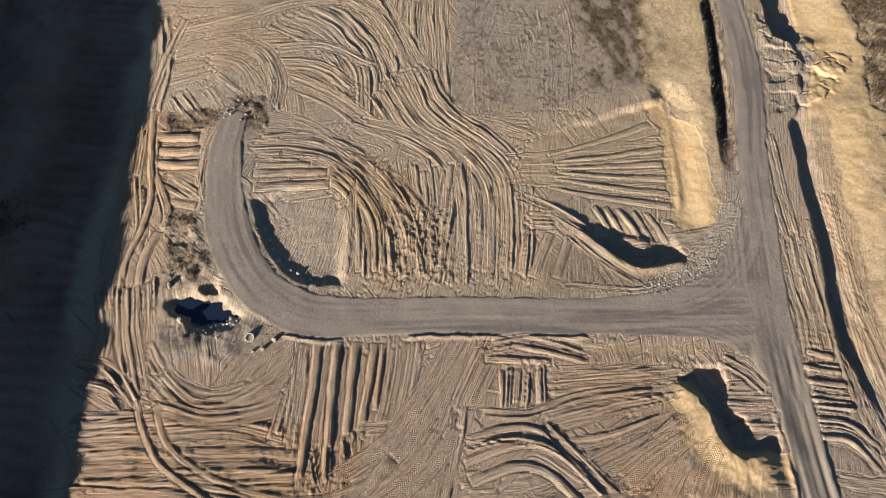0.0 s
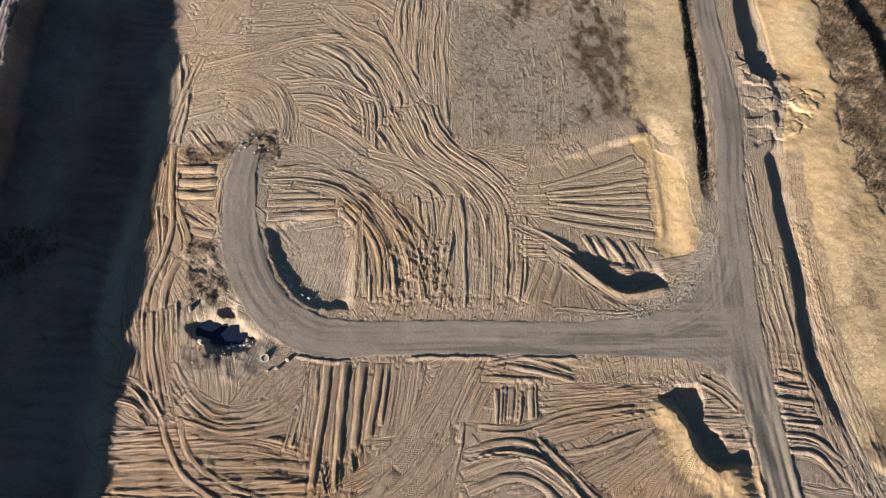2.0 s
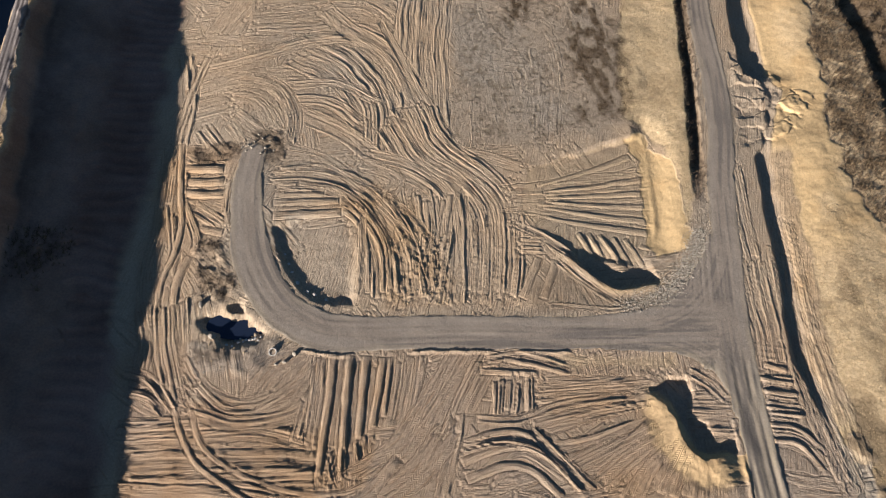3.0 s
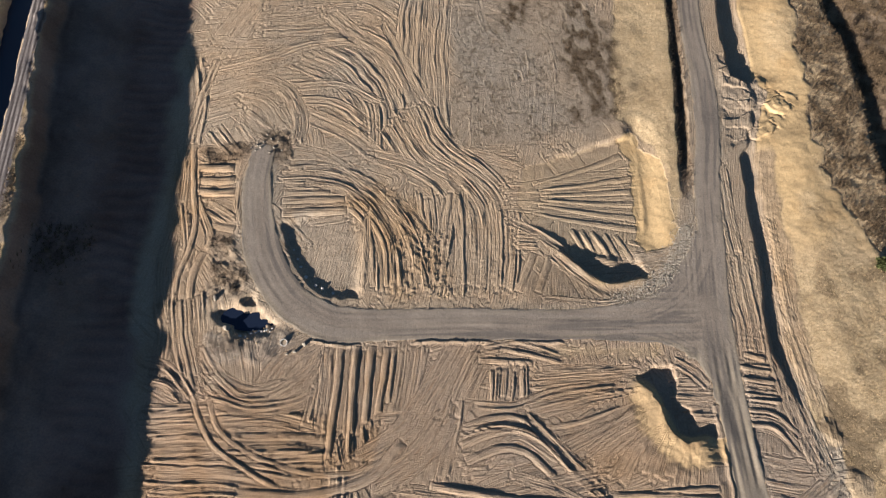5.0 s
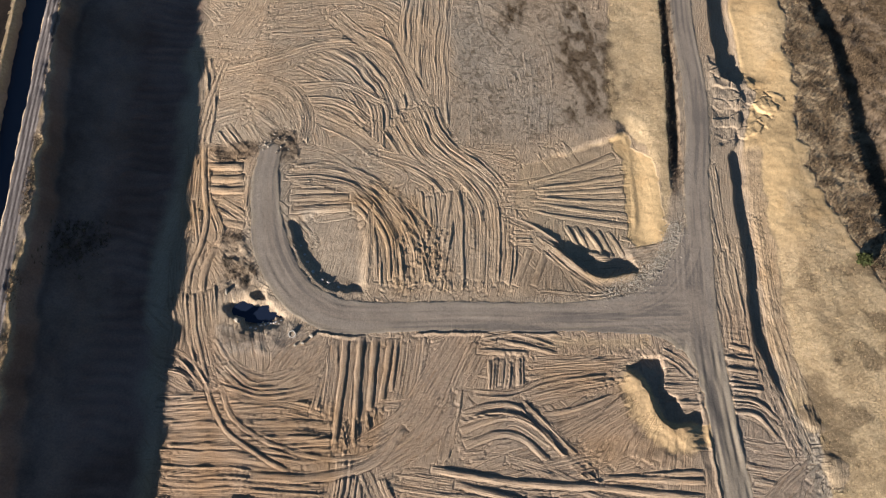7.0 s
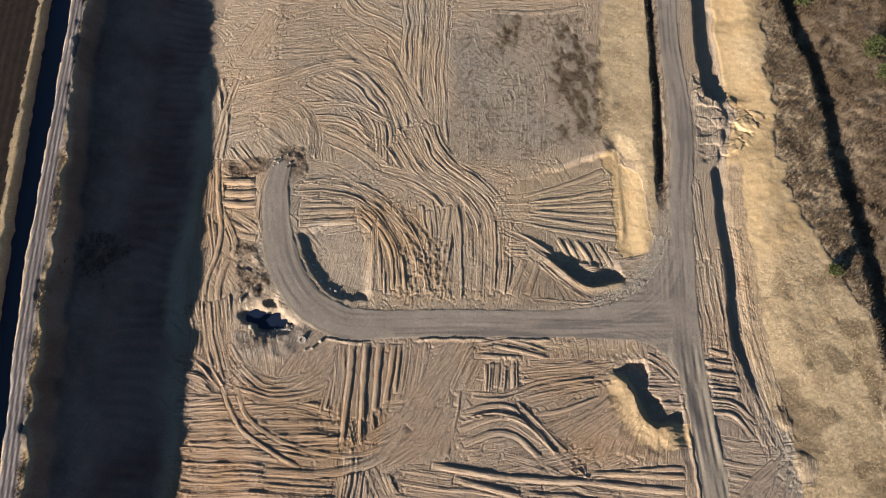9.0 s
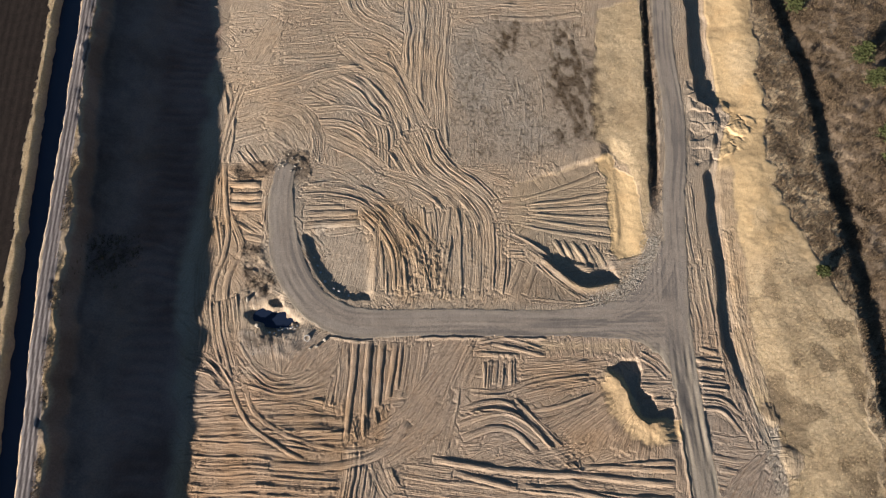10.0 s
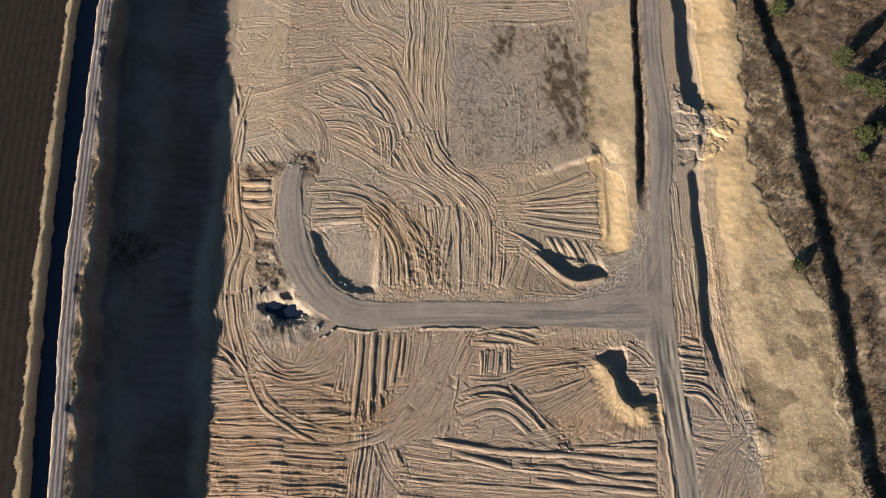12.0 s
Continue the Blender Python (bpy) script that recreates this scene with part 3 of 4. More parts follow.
sweep([(-23.1, 121.0), (-14.6, 113.7), (-8.8, 102.9), (-8.6, 90.3)], 7.6, 4.4, 10, 0.22)
sweep([(-47.8, 116.4), (-34.0, 119.2), (-21.5, 123.4), (-12.0, 122.5), (-2.8, 115.0), (5.0, 93.9)], 2.5, 2.0, 5, 0.2, 1.0)
sweep([(-36.5, 127.4), (-26.2, 127.3), (-15.0, 127.8), (-5.6, 122.6), (1.3, 106.1), (7.1, 92.0)], 1.9, 1.5, 3, 0.22)
sweep([(-19.7, 133.2), (-13.5, 125.6), (-5.8, 118.1), (0.3, 102.4)], 2.6, 1.8, 4, 0.2)
sweep([(-6.9, 129.4), (-2.4, 117.0), (3.3, 101.3), (7.2, 92.9)], 1.1, 1.0, 2, 0.24)
sweep([(-27.7, 109.6), (-17.0, 109.8), (-8.0, 103.8)], 1.5, 1.4, 3, 0.2)
sweep([(-27.7, 105.4), (-18.7, 104.4), (-10.6, 97.2)], 1.8, 1.8, 3, 0.2)
sweep([(-25.5, 102.0), (-15.8, 96.0), (-8.7, 88.6)], 2.4, 2.1, 4, 0.17)
sweep([(-47.5, 109.7), (-36.9, 111.9), (-29.3, 108.7), (-25.9, 101.1), (-26.2, 93.9)], 2.4, 1.9, 6, 0.12, 1.0)
sweep([(-39.8, 107.4), (-33.8, 105.2), (-29.9, 98.2)], 1.8, 1.8, 4, 0.07)
sweep([(-47.9, 103.6), (-39.0, 105.7)], 3.3, 3.0, 6, 0.12)
sweep([(-44.7, 99.1), (-40.1, 92.1)], 2.1, 1.7, 4, 0.16)
sweep([(-39.9, 101.0), (-35.3, 93.6)], 1.5, 1.3, 3, 0.14)
sweep([(-50.8, 121.4), (-48.3, 108.8), (-48.8, 94.3)], 2.0, 1.7, 4, 0.2, 1.0)
sweep([(-45.3, 120.2), (-48.3, 108.8), (-50.4, 94.4)], 1.1, 1.0, 2, 0.18, 1.0)
sweep([(-27.0, 91.3), (-20.4, 88.9), (-13.3, 82.9)], 2.3, 2.0, 5, 0.13)
# right of them, the fallow strip with pale wheel marks
sweep([(12.3, 144.4), (29.3, 144.1), (48.5, 143.7)], 4.1, 3.8, 6, 0.17)
sweep([(22.0, 140.0), (33.8, 139.0), (48.9, 140.1)], 0.8, 0.9, 1, 0.26)
sweep([(11.4, 133.9), (19.5, 131.8), (25.6, 126.8)], 3.3, 2.0, 4, 0.12)
sweep([(27.2, 127.2), (31.8, 124.0), (33.2, 116.2), (32.3, 104.5)], 1.3, 1.1, 3, 0.12)
sweep([(17.4, 135.8), (18.8, 125.1), (23.6, 116.6), (24.7, 105.8)], 1.3, 0.9, 2, 0.1)
sweep([(20.5, 118.4), (24.9, 114.6), (25.9, 105.7)], 1.3, 1.1, 3, 0.12)
sweep([(36.9, 137.1), (38.0, 130.5), (37.4, 125.2)], 2.0, 1.5, 4, 0.12)
sweep([(42.4, 137.9), (44.1, 132.3), (43.8, 127.0)], 0.8, 0.8, 1, 0.12)
sweep([(30.0, 116.3), (29.0, 102.7), (27.1, 90.9)], 3.2, 3.0, 6, 0.09)
sweep([(17.8, 114.9), (25.6, 113.6)], 3.2, 3.2, 5, 0.09)
sweep([(14.0, 109.3), (13.0, 90.8)], 1.9, 1.8, 4, 0.07)
# the middle: swaths that bend down to the road
sweep([(7.1, 89.9), (14.0, 87.6), (21.7, 83.9)], 1.6, 1.4, 5, 0.13)
sweep([(-0.4, 101.8), (3.6, 90.1), (11.1, 82.8), (15.5, 75.3), (15.1, 65.6), (13.4, 55.0)], 5.1, 3.5, 8, 0.27)
sweep([(-5.5, 98.2), (-0.6, 87.4), (6.4, 81.3), (10.3, 74.3), (10.3, 65.9), (9.0, 55.3)], 3.8, 2.7, 6, 0.25)
sweep([(-11.0, 88.7), (-2.5, 85.1), (4.5, 78.0), (5.5, 67.5), (3.8, 55.6)], 2.8, 1.9, 5, 0.22)
sweep([(-6.1, 80.7), (-5.3, 73.3), (-5.5, 66.9)], 2.9, 2.6, 6, 0.2)
sweep([(0.8, 78.9), (1.2, 71.6), (0.3, 65.3)], 2.7, 2.4, 4, 0.26)
sweep([(5.3, 78.6), (4.1, 68.8), (1.9, 56.9)], 1.4, 1.0, 2, 0.3)
sweep([(8.4, 78.4), (8.0, 67.3), (7.2, 56.0)], 0.9, 0.8, 2, 0.26)
sweep([(-4.5, 66.9), (-4.4, 56.7)], 6.2, 5.6, 11, 0.17)
sweep([(-28.6, 84.7), (-20.7, 84.2), (-14.0, 81.0), (-8.3, 73.7), (-5.6, 65.7), (-5.1, 57.4)], 2.9, 5.4, 8, 0.24)
sweep([(-28.2, 88.3), (-19.6, 87.8), (-13.9, 83.9), (-6.2, 78.9), (-0.9, 72.4), (1.6, 65.9), (1.3, 57.5)], 0.6, 0.6, 2, 0.3)
sweep([(-25.3, 86.7), (-17.9, 86.0), (-11.7, 80.6), (-6.3, 74.0), (-2.3, 68.0), (-2.0, 57.7)], 0.7, 0.6, 2, 0.3)
sweep([(-23.0, 83.1), (-16.2, 81.3), (-10.7, 75.6), (-7.1, 68.3), (-6.8, 57.5)], 0.7, 0.6, 2, 0.3)
sweep([(-16.2, 79.3), (-11.8, 74.3), (-8.5, 67.1), (-8.2, 57.6)], 0.6, 0.5, 1, 0.3)
sweep([(-16.4, 77.1), (-12.7, 73.1), (-10.9, 67.3), (-10.9, 57.7)], 0.6, 0.5, 1, 0.26)
sweep([(-11.8, 74.3), (-11.9, 67.4), (-12.9, 57.9)], 0.8, 0.6, 2, 0.2)
sweep([(-28.9, 80.7), (-19.0, 80.4)], 0.6, 0.6, 1, 0.3)
sweep([(-29.2, 78.7), (-16.0, 78.4)], 0.8, 0.8, 1, 0.3)
sweep([(-29.1, 75.9), (-15.6, 75.8)], 0.9, 0.9, 1, 0.32)
sweep([(-11.6, 87.3), (-4.9, 83.4), (-6.2, 79.3)], 1.8, 1.6, 5, 0.12, 1.0)
# the fan-shaped ramp and the ground below it
sweep([(17.4, 76.9), (28.7, 76.5), (45.4, 76.6)], 3.4, 7.1, 9, 0.12)
sweep([(23.4, 79.6), (33.7, 82.7), (44.4, 86.5)], 0.3, 0.8, 1, 0.28)
sweep([(24.4, 78.1), (35.4, 79.2), (46.7, 80.8)], 0.3, 0.8, 1, 0.28)
sweep([(24.7, 76.8), (34.9, 76.8), (45.2, 77.3)], 0.3, 0.8, 1, 0.28)
sweep([(24.6, 75.7), (34.7, 74.5), (44.9, 73.8)], 0.3, 0.8, 1, 0.28)
sweep([(23.8, 74.4), (34.0, 72.2), (44.3, 70.5)], 0.3, 0.9, 1, 0.28)
sweep([(22.4, 72.6), (33.5, 69.8), (44.6, 67.6)], 0.3, 0.9, 1, 0.28)
sweep([(29.8, 68.5), (31.9, 63.1)], 0.6, 0.6, 1, 0.34)
sweep([(31.8, 68.4), (34.1, 62.2)], 0.6, 0.6, 1, 0.34)
sweep([(34.1, 68.0), (36.8, 61.3)], 0.6, 0.6, 1, 0.34)
sweep([(36.6, 67.3), (39.0, 60.4)], 0.6, 0.6, 1, 0.34)
sweep([(38.8, 66.9), (41.5, 60.5)], 0.6, 0.6, 1, 0.34)
sweep([(41.1, 65.0), (44.0, 64.1)], 0.5, 0.5, 1, 0.25)
sweep([(17.2, 71.2), (22.8, 67.7), (27.6, 63.4)], 1.1, 1.1, 3, 0.22)
sweep([(18.0, 66.1), (23.0, 65.6)], 2.0, 1.7, 4, 0.17)
sweep([(21.6, 63.4), (17.2, 54.8)], 0.8, 0.7, 1, 0.2)
sweep([(24.7, 62.6), (21.0, 54.5)], 0.8, 0.7, 1, 0.22)
sweep([(25.5, 62.5), (30.7, 56.8), (36.1, 51.8)], 1.5, 1.2, 4, 0.18)
sweep([(22.7, 53.2), (32.9, 51.7), (38.2, 52.2)], 0.6, 0.6, 2, 0.2)
# beside the turning road
sweep([(-48.2, 92.7), (-44.8, 90.0), (-39.1, 89.3)], 1.0, 0.7, 3, 0.26)
sweep([(-47.8, 88.9), (-43.5, 88.2), (-39.2, 88.0)], 1.0, 1.0, 1, 0.46)
sweep([(-47.5, 85.8), (-43.2, 85.1), (-38.9, 84.9)], 1.0, 1.0, 1, 0.46)
sweep([(-47.1, 82.6), (-42.9, 82.0), (-38.7, 81.7)], 1.0, 1.0, 1, 0.46)
sweep([(-45.3, 79.4), (-41.0, 76.2), (-38.2, 73.8)], 1.8, 1.5, 4, 0.26)
sweep([(-43.4, 74.1), (-38.1, 72.5)], 0.8, 0.8, 1, 0.25)
sweep([(-35.2, 92.8), (-37.1, 86.0), (-37.7, 78.6), (-36.7, 72.7)], 1.6, 1.0, 4, 0.34)
sweep([(-51.0, 94.8), (-50.6, 84.1), (-50.7, 74.8), (-51.5, 66.2), (-50.7, 55.9)], 1.6, 2.0, 5, 0.2, 1.0)
sweep([(-47.4, 88.0), (-47.0, 81.1), (-43.5, 71.8), (-44.4, 67.6)], 0.9, 1.0, 2, 0.2)
sweep([(-49.0, 78.6), (-47.4, 69.6), (-47.4, 64.8)], 1.5, 1.4, 3, 0.2)
sweep([(-44.1, 68.2), (-45.9, 62.9), (-45.8, 54.4)], 0.8, 0.8, 1, 0.22, 1.0)
sweep([(-48.8, 95.4), (-47.7, 83.9), (-46.6, 74.6), (-47.2, 69.0), (-48.9, 62.5), (-48.9, 54.6)], 0.7, 0.6, 1, 0.26, 1.0)
# low ground left of the dug hollow
sweep([(-51.1, 58.1), (-49.5, 51.4), (-49.9, 43.3)], 2.2, 2.3, 5, 0.22, 1.0)
sweep([(-48.0, 57.9), (-46.5, 49.1), (-44.0, 40.9)], 2.4, 2.1, 5, 0.24, 1.0)
sweep([(-44.3, 57.7), (-42.9, 47.9), (-40.4, 38.7)], 1.0, 0.9, 2, 0.24, 1.0)
sweep([(-52.9, 46.0), (-48.4, 44.0), (-43.6, 37.5)], 1.2, 1.1, 3, 0.28, 1.0)
sweep([(-52.0, 42.4), (-47.7, 40.7), (-44.0, 36.6)], 0.9, 1.1, 3, 0.26)
sweep([(-51.8, 35.5), (-39.2, 34.8), (-28.2, 34.1), (-18.5, 30.6)], 2.4, 2.0, 7, 0.18, 1.0)
sweep([(-50.2, 30.6), (-34.3, 29.8), (-18.9, 28.4)], 2.0, 2.0, 5, 0.2, 1.0)
sweep([(-50.2, 26.5), (-33.9, 25.5), (-18.9, 25.1)], 1.9, 2.0, 5, 0.2, 1.0)
sweep([(-50.1, 26.0), (-34.9, 24.3), (-23.9, 22.3)], 2.2, 2.2, 4, 0.18, 1.0)
sweep([(-50.1, 20.1), (-34.8, 18.7), (-22.8, 17.1)], 3.1, 2.9, 6, 0.2)
sweep([(-49.7, 14.3), (-34.6, 12.9), (-22.2, 11.3)], 3.0, 2.8, 6, 0.2)
sweep([(-49.2, 8.1), (-34.5, 6.8), (-22.3, 5.6)], 3.2, 3.0, 6, 0.18)
sweep([(-42.4, 46.8), (-38.8, 41.5), (-32.7, 38.6), (-26.6, 39.7)], 1.5, 1.3, 4, 0.17)
sweep([(-41.3, 41.7), (-36.2, 37.0), (-29.3, 36.5), (-23.3, 40.0), (-17.7, 46.1)], 2.1, 2.5, 6, 0.17, 1.0)
sweep([(-40.0, 37.7), (-32.9, 35.3), (-23.7, 36.1), (-19.1, 41.1)], 1.3, 1.5, 4, 0.16, 1.0)
sweep([(-21.4, 39.3), (-23.5, 31.9)], 0.9, 0.9, 2, 0.2)
# pushed-up bars below the road and what crosses them
sweep([(-16.2, 45.0), (-17.2, 37.1), (-18.0, 29.7)], 4.5, 4.0, 8, 0.12)
sweep([(-4.5, 45.5), (-5.8, 38.3), (-7.8, 31.2)], 3.7, 2.8, 8, 0.13, 1.0)
sweep([(-17.2, 46.3), (-18.1, 37.6), (-19.0, 30.7), (-19.6, 24.5)], 0.8, 0.6, 1, 0.4, 1.0)
sweep([(-14.1, 46.1), (-15.1, 37.4), (-15.7, 29.5), (-16.1, 24.1)], 0.8, 0.6, 1, 0.4, 1.0)
sweep([(-11.3, 45.9), (-12.4, 37.2), (-13.3, 29.8), (-14.3, 24.6)], 0.8, 0.6, 1, 0.4, 1.0)
sweep([(-8.6, 45.5), (-10.0, 36.6), (-11.2, 30.6)], 0.7, 0.6, 1, 0.32, 1.0)
sweep([(-7.2, 45.4), (-8.8, 34.6)], 0.5, 0.5, 1, 0.26)
sweep([(-11.1, 32.1), (-6.5, 32.1)], 1.1, 0.9, 2, 0.16)
sweep([(-12.5, 32.0), (-11.5, 27.9), (-8.1, 25.9)], 1.3, 0.9, 3, 0.3)
sweep([(-14.4, 29.4), (-14.3, 25.9), (-12.7, 23.2)], 1.3, 1.1, 3, 0.3)
sweep([(-17.6, 29.7), (-16.9, 25.2), (-15.3, 22.5)], 0.9, 0.8, 3, 0.28)
sweep([(6.7, 45.8), (-0.2, 36.4), (-6.4, 28.9), (-14.4, 24.3)], 3.4, 2.5, 8, 0.15, 1.0)
sweep([(10.2, 44.8), (4.7, 35.6), (0.7, 28.4), (-6.0, 23.1)], 2.4, 1.8, 6, 0.17, 1.0)
sweep([(3.7, 34.7), (1.8, 27.4), (-0.4, 20.6)], 1.3, 1.2, 3, 0.2, 1.0)
sweep([(1.4, 31.1), (-4.7, 24.6), (-13.0, 19.7)], 2.5, 2.2, 5, 0.17, 1.0)
sweep([(-15.9, 24.2), (-17.0, 15.3), (-18.2, 7.4)], 4.2, 4.0, 7, 0.26)
sweep([(-13.2, 19.7), (-10.2, 13.6), (-4.0, 7.5)], 2.4, 2.1, 5, 0.24)
sweep([(-43.8, 38.9), (-41.9, 34.1), (-39.1, 29.4), (-33.9, 25.4), (-27.5, 21.3)], 0.5, 0.5, 1, 0.18, 1.0)
sweep([(-40.7, 38.0), (-38.1, 32.0), (-32.3, 27.3), (-23.3, 23.9), (-16.2, 23.2), (-10.0, 24.9)], 0.5, 0.5, 1, 0.18, 1.0)
sweep([(-34.8, 21.3), (-22.7, 20.2), (-12.9, 22.1), (-6.4, 27.8)], 0.8, 0.9, 1, 0.26, 1.0)
# tip and the ground before it
sweep([(8.2, 43.4), (16.2, 43.9), (23.7, 40.8)], 1.4, 1.4, 5, 0.2)
sweep([(7.9, 41.7), (13.9, 40.9), (18.2, 40.2)], 0.6, 0.6, 1, 0.34)
sweep([(12.2, 43.5), (17.9, 41.9), (23.8, 39.8)], 0.5, 0.5, 1, 0.3)
sweep([(13.9, 40.1), (13.2, 33.5)], 4.1, 4.0, 6, 0.34)
sweep([(17.8, 37.6), (28.1, 37.5), (36.9, 37.3)], 2.5, 1.4, 6, 0.15)
sweep([(5.3, 33.6), (13.3, 32.9), (21.7, 34.9), (33.6, 35.5)], 0.8, 0.7, 2, 0.2, 1.0)
sweep([(16.9, 31.4), (27.2, 33.0), (35.2, 34.0)], 1.9, 0.8, 4, 0.2, 1.0)
sweep([(16.7, 27.2), (26.4, 28.8), (35.1, 31.3)], 1.3, 0.6, 2, 0.27)
sweep([(19.9, 23.6), (26.9, 26.5), (35.2, 29.8)], 1.3, 0.6, 3, 0.17, 1.0)
sweep([(25.0, 21.3), (30.3, 24.9), (36.2, 28.1)], 2.0, 0.8, 4, 0.12, 1.0)
sweep([(30.0, 19.2), (33.7, 23.3), (37.8, 26.7)], 1.8, 0.7, 3, 0.13, 1.0)
sweep([(35.7, 18.4), (38.3, 23.0), (40.3, 25.6)], 2.3, 1.3, 4, 0.12, 1.0)
sweep([(40.2, 17.0), (42.4, 22.5)], 3.3, 2.6, 4, 0.12)
sweep([(19.8, 23.0), (13.1, 27.5), (7.1, 23.5)], 2.2, 1.8, 5, 0.1)
sweep([(4.0, 29.5), (8.8, 30.7), (13.5, 30.7), (17.4, 28.3)], 0.6, 0.6, 1, 0.3, 1.0)
sweep([(3.3, 26.4), (8.5, 28.1), (14.1, 28.3), (18.8, 25.5), (23.7, 19.3)], 0.7, 0.7, 1, 0.34, 1.0)
sweep([(3.9, 23.7), (10.0, 25.5), (14.5, 24.7), (18.1, 21.1), (19.8, 17.8)], 0.7, 0.7, 1, 0.34, 1.0)
sweep([(5.1, 28.9), (11.5, 29.4), (17.6, 26.8), (23.6, 19.5), (27.4, 15.6)], 0.9, 1.1, 3, 0.3)
sweep([(16.1, 30.1), (22.2, 22.7), (28.1, 16.1)], 1.2, 1.1, 3, 0.28)
# long ridges across the low end
sweep([(-6.3, 19.2), (5.2, 17.2), (16.5, 18.2), (26.7, 19.3)], 1.7, 1.8, 5, 0.15)
sweep([(-8.9, 16.4), (13.3, 12.1), (45.1, 7.4)], 3.6, 3.2, 8, 0.15)
sweep([(-9.2, 10.7), (12.7, 7.3), (44.2, 3.3)], 3.1, 3.1, 6, 0.16)
sweep([(-9.0, 4.0), (12.0, 1.3), (43.0, -2.2)], 3.5, 3.6, 6, 0.14)
sweep([(11.8, 20.6), (19.0, 18.0), (25.9, 13.9), (33.0, 12.2)], 1.1, 1.1, 3, 0.22)
sweep([(18.5, 14.4), (26.1, 15.7), (36.3, 16.1), (47.0, 15.9)], 0.6, 0.6, 1, 0.34)
sweep([(-2.5, 20.2), (11.4, 17.0), (26.0, 14.9), (46.0, 11.6)], 0.7, 0.7, 1, 0.42)
sweep([(1.5, 17.2), (13.4, 13.5), (25.5, 11.4), (45.4, 8.8)], 0.7, 0.7, 1, 0.42)
sweep([(27.5, 16.5), (46.7, 14.4)], 0.6, 0.6, 1, 0.38)
sweep([(17.9, 10.4), (29.8, 8.1), (44.8, 5.8)], 0.7, 0.7, 1, 0.4)
sweep([(14.1, 13.9), (25.5, 11.9), (34.9, 9.1), (45.1, 7.2)], 0.6, 0.6, 1, 0.3)
# right of the site road
sweep([(71.3, 67.8), (69.8, 56.1), (68.5, 44.3), (68.4, 31.7), (69.1, 19.9)], 1.7, 1.9, 6, 0.17)
sweep([(42.6, 31.8), (49.9, 31.1)], 4.0, 4.1, 8, .24)
sweep([(45.0, 39.0), (47.6, 36.9), (49.7, 33.6)], 1.8, 1.8, 4, .24)
sweep([(45.5, 21.9), (49.0, 21.6)], 2.0, 2.0, 4, .22)
sweep([(57.3, 43.0), (62.8, 41.7)], 3.9, 3.9, 6, .24)
sweep([(56.1, 33.6), (62.1, 32.3)], 4.3, 4.3, 8, .3)
sweep([(53.9, 28.0), (60.2, 26.2), (64.1, 20.6)], 2.4, 2.4, 4, .34)
sweep([(54.4, 14.8), (62.3, 13.0), (69.8, 12.5)], 6.9, 6.9, 10, .12)
sweep([(54.3, 2.0), (61.3, 9.5), (67.6, 13.8)], 4.8, 3.8, 9, .16)
sweep([(57.4, -4.9), (62.2, 3.6), (68.2, 11.4)], 3.6, 4.3, 9, .18)
sweep([(67.8, 61.3), (66.0, 49.2), (64.2, 35.3), (64.9, 24.6), (65.7, 18.0)], 2.5, 2.3, 8, .18, tread=1.0)
sweep([(61.4, 61.3), (60.3, 50.7), (59.0, 39.2)], 3.2, 3.0, 6, .2)
sweep([(64.8, 82.6), (63.2, 69.2), (62.5, 59.6)], 1.8, 1.7, 3, .2)
sweep([(57.7, 39.6), (61.8, 37.9)], 0.6, 0.6, 1, .28)
sweep([(54.2, 29.3), (60.0, 28.0), (63.6, 23.5)], 0.5, 0.5, 1, .3)

clods = area([(-6.5, 70.0), (4.0, 69.0), (3.6, 54.0), (-6.5, 54.4)], 1.2, 0.8, 13)
detail += clods * 0.15 * np.maximum(0, rough(X, Y, 0.7, 77, 2))

# roads: one surface with rounded corners at the junction
MAIN = curve([(-33.6, 91.0), (-34.4, 83.7), (-33.7, 73.6), (-31.9, 65.3), (-27.4, 56.8), (-20.3, 51.4), (-12.9, 50.0), (3.6, 49.2), (22.2, 47.8), (36.3, 47.0), (48.0, 46.4)])
SIDE = curve([(82.0, 190), (76.4, 161), (73.5, 147), (69.3, 125), (67.7, 108), (64.9, 92), (61.0, 78), (58.0, 63), (55.6, 51), (54.0, 40), (52.9, 29), (52.0, 14), (51.2, 4), (49.8, -9), (47, -30)])
w = window(np.vstack([MAIN, SIDE]), 14)
x, y = X[w], Y[w]
side1, way1, d1, long1 = along_line(MAIN, x, y)
side2, way2, d2, long2 = along_line(SIDE, x, y)
r1 = d1 - (3.15 + 0.55 * ss(12, 25, way1) * (1 - ss(45, 60, way1)) - 0.6 * (1 - ss(0, 12, way1)))
r2 = d2 - (2.65 + 0.15 * ss(150, 120, way2))
k = 2.0
JUNCTION = [(30.3, 50.6), (39.1, 51.2), (44.0, 53.1), (48.4, 56.6), (52.3, 61.1), (55.1, 66.3), (58, 66), (56, 46), (54, 30), (50.1, 30.4), (50.2, 34.9), (48.6, 38.8), (46.0, 41.1), (42.7, 42.5), (35.4, 43.6), (30, 44)]
blend = np.maximum(k - np.abs(r1 - r2), 0) / k
road_d = np.full_like(X, 99.0)
road_d[w] = np.minimum(np.minimum(r1, r2), inside(JUNCTION, x, y)) - blend**2 * k * 0.36 + 0.16 * rough(x, y, 2.0, 81)
on_road = 1 - ss(-0.25, 0.25, road_d)
shoulder = 1 - ss(0.2, 2.2, road_d)
rut = np.where(r1 < r2, side1, side2)
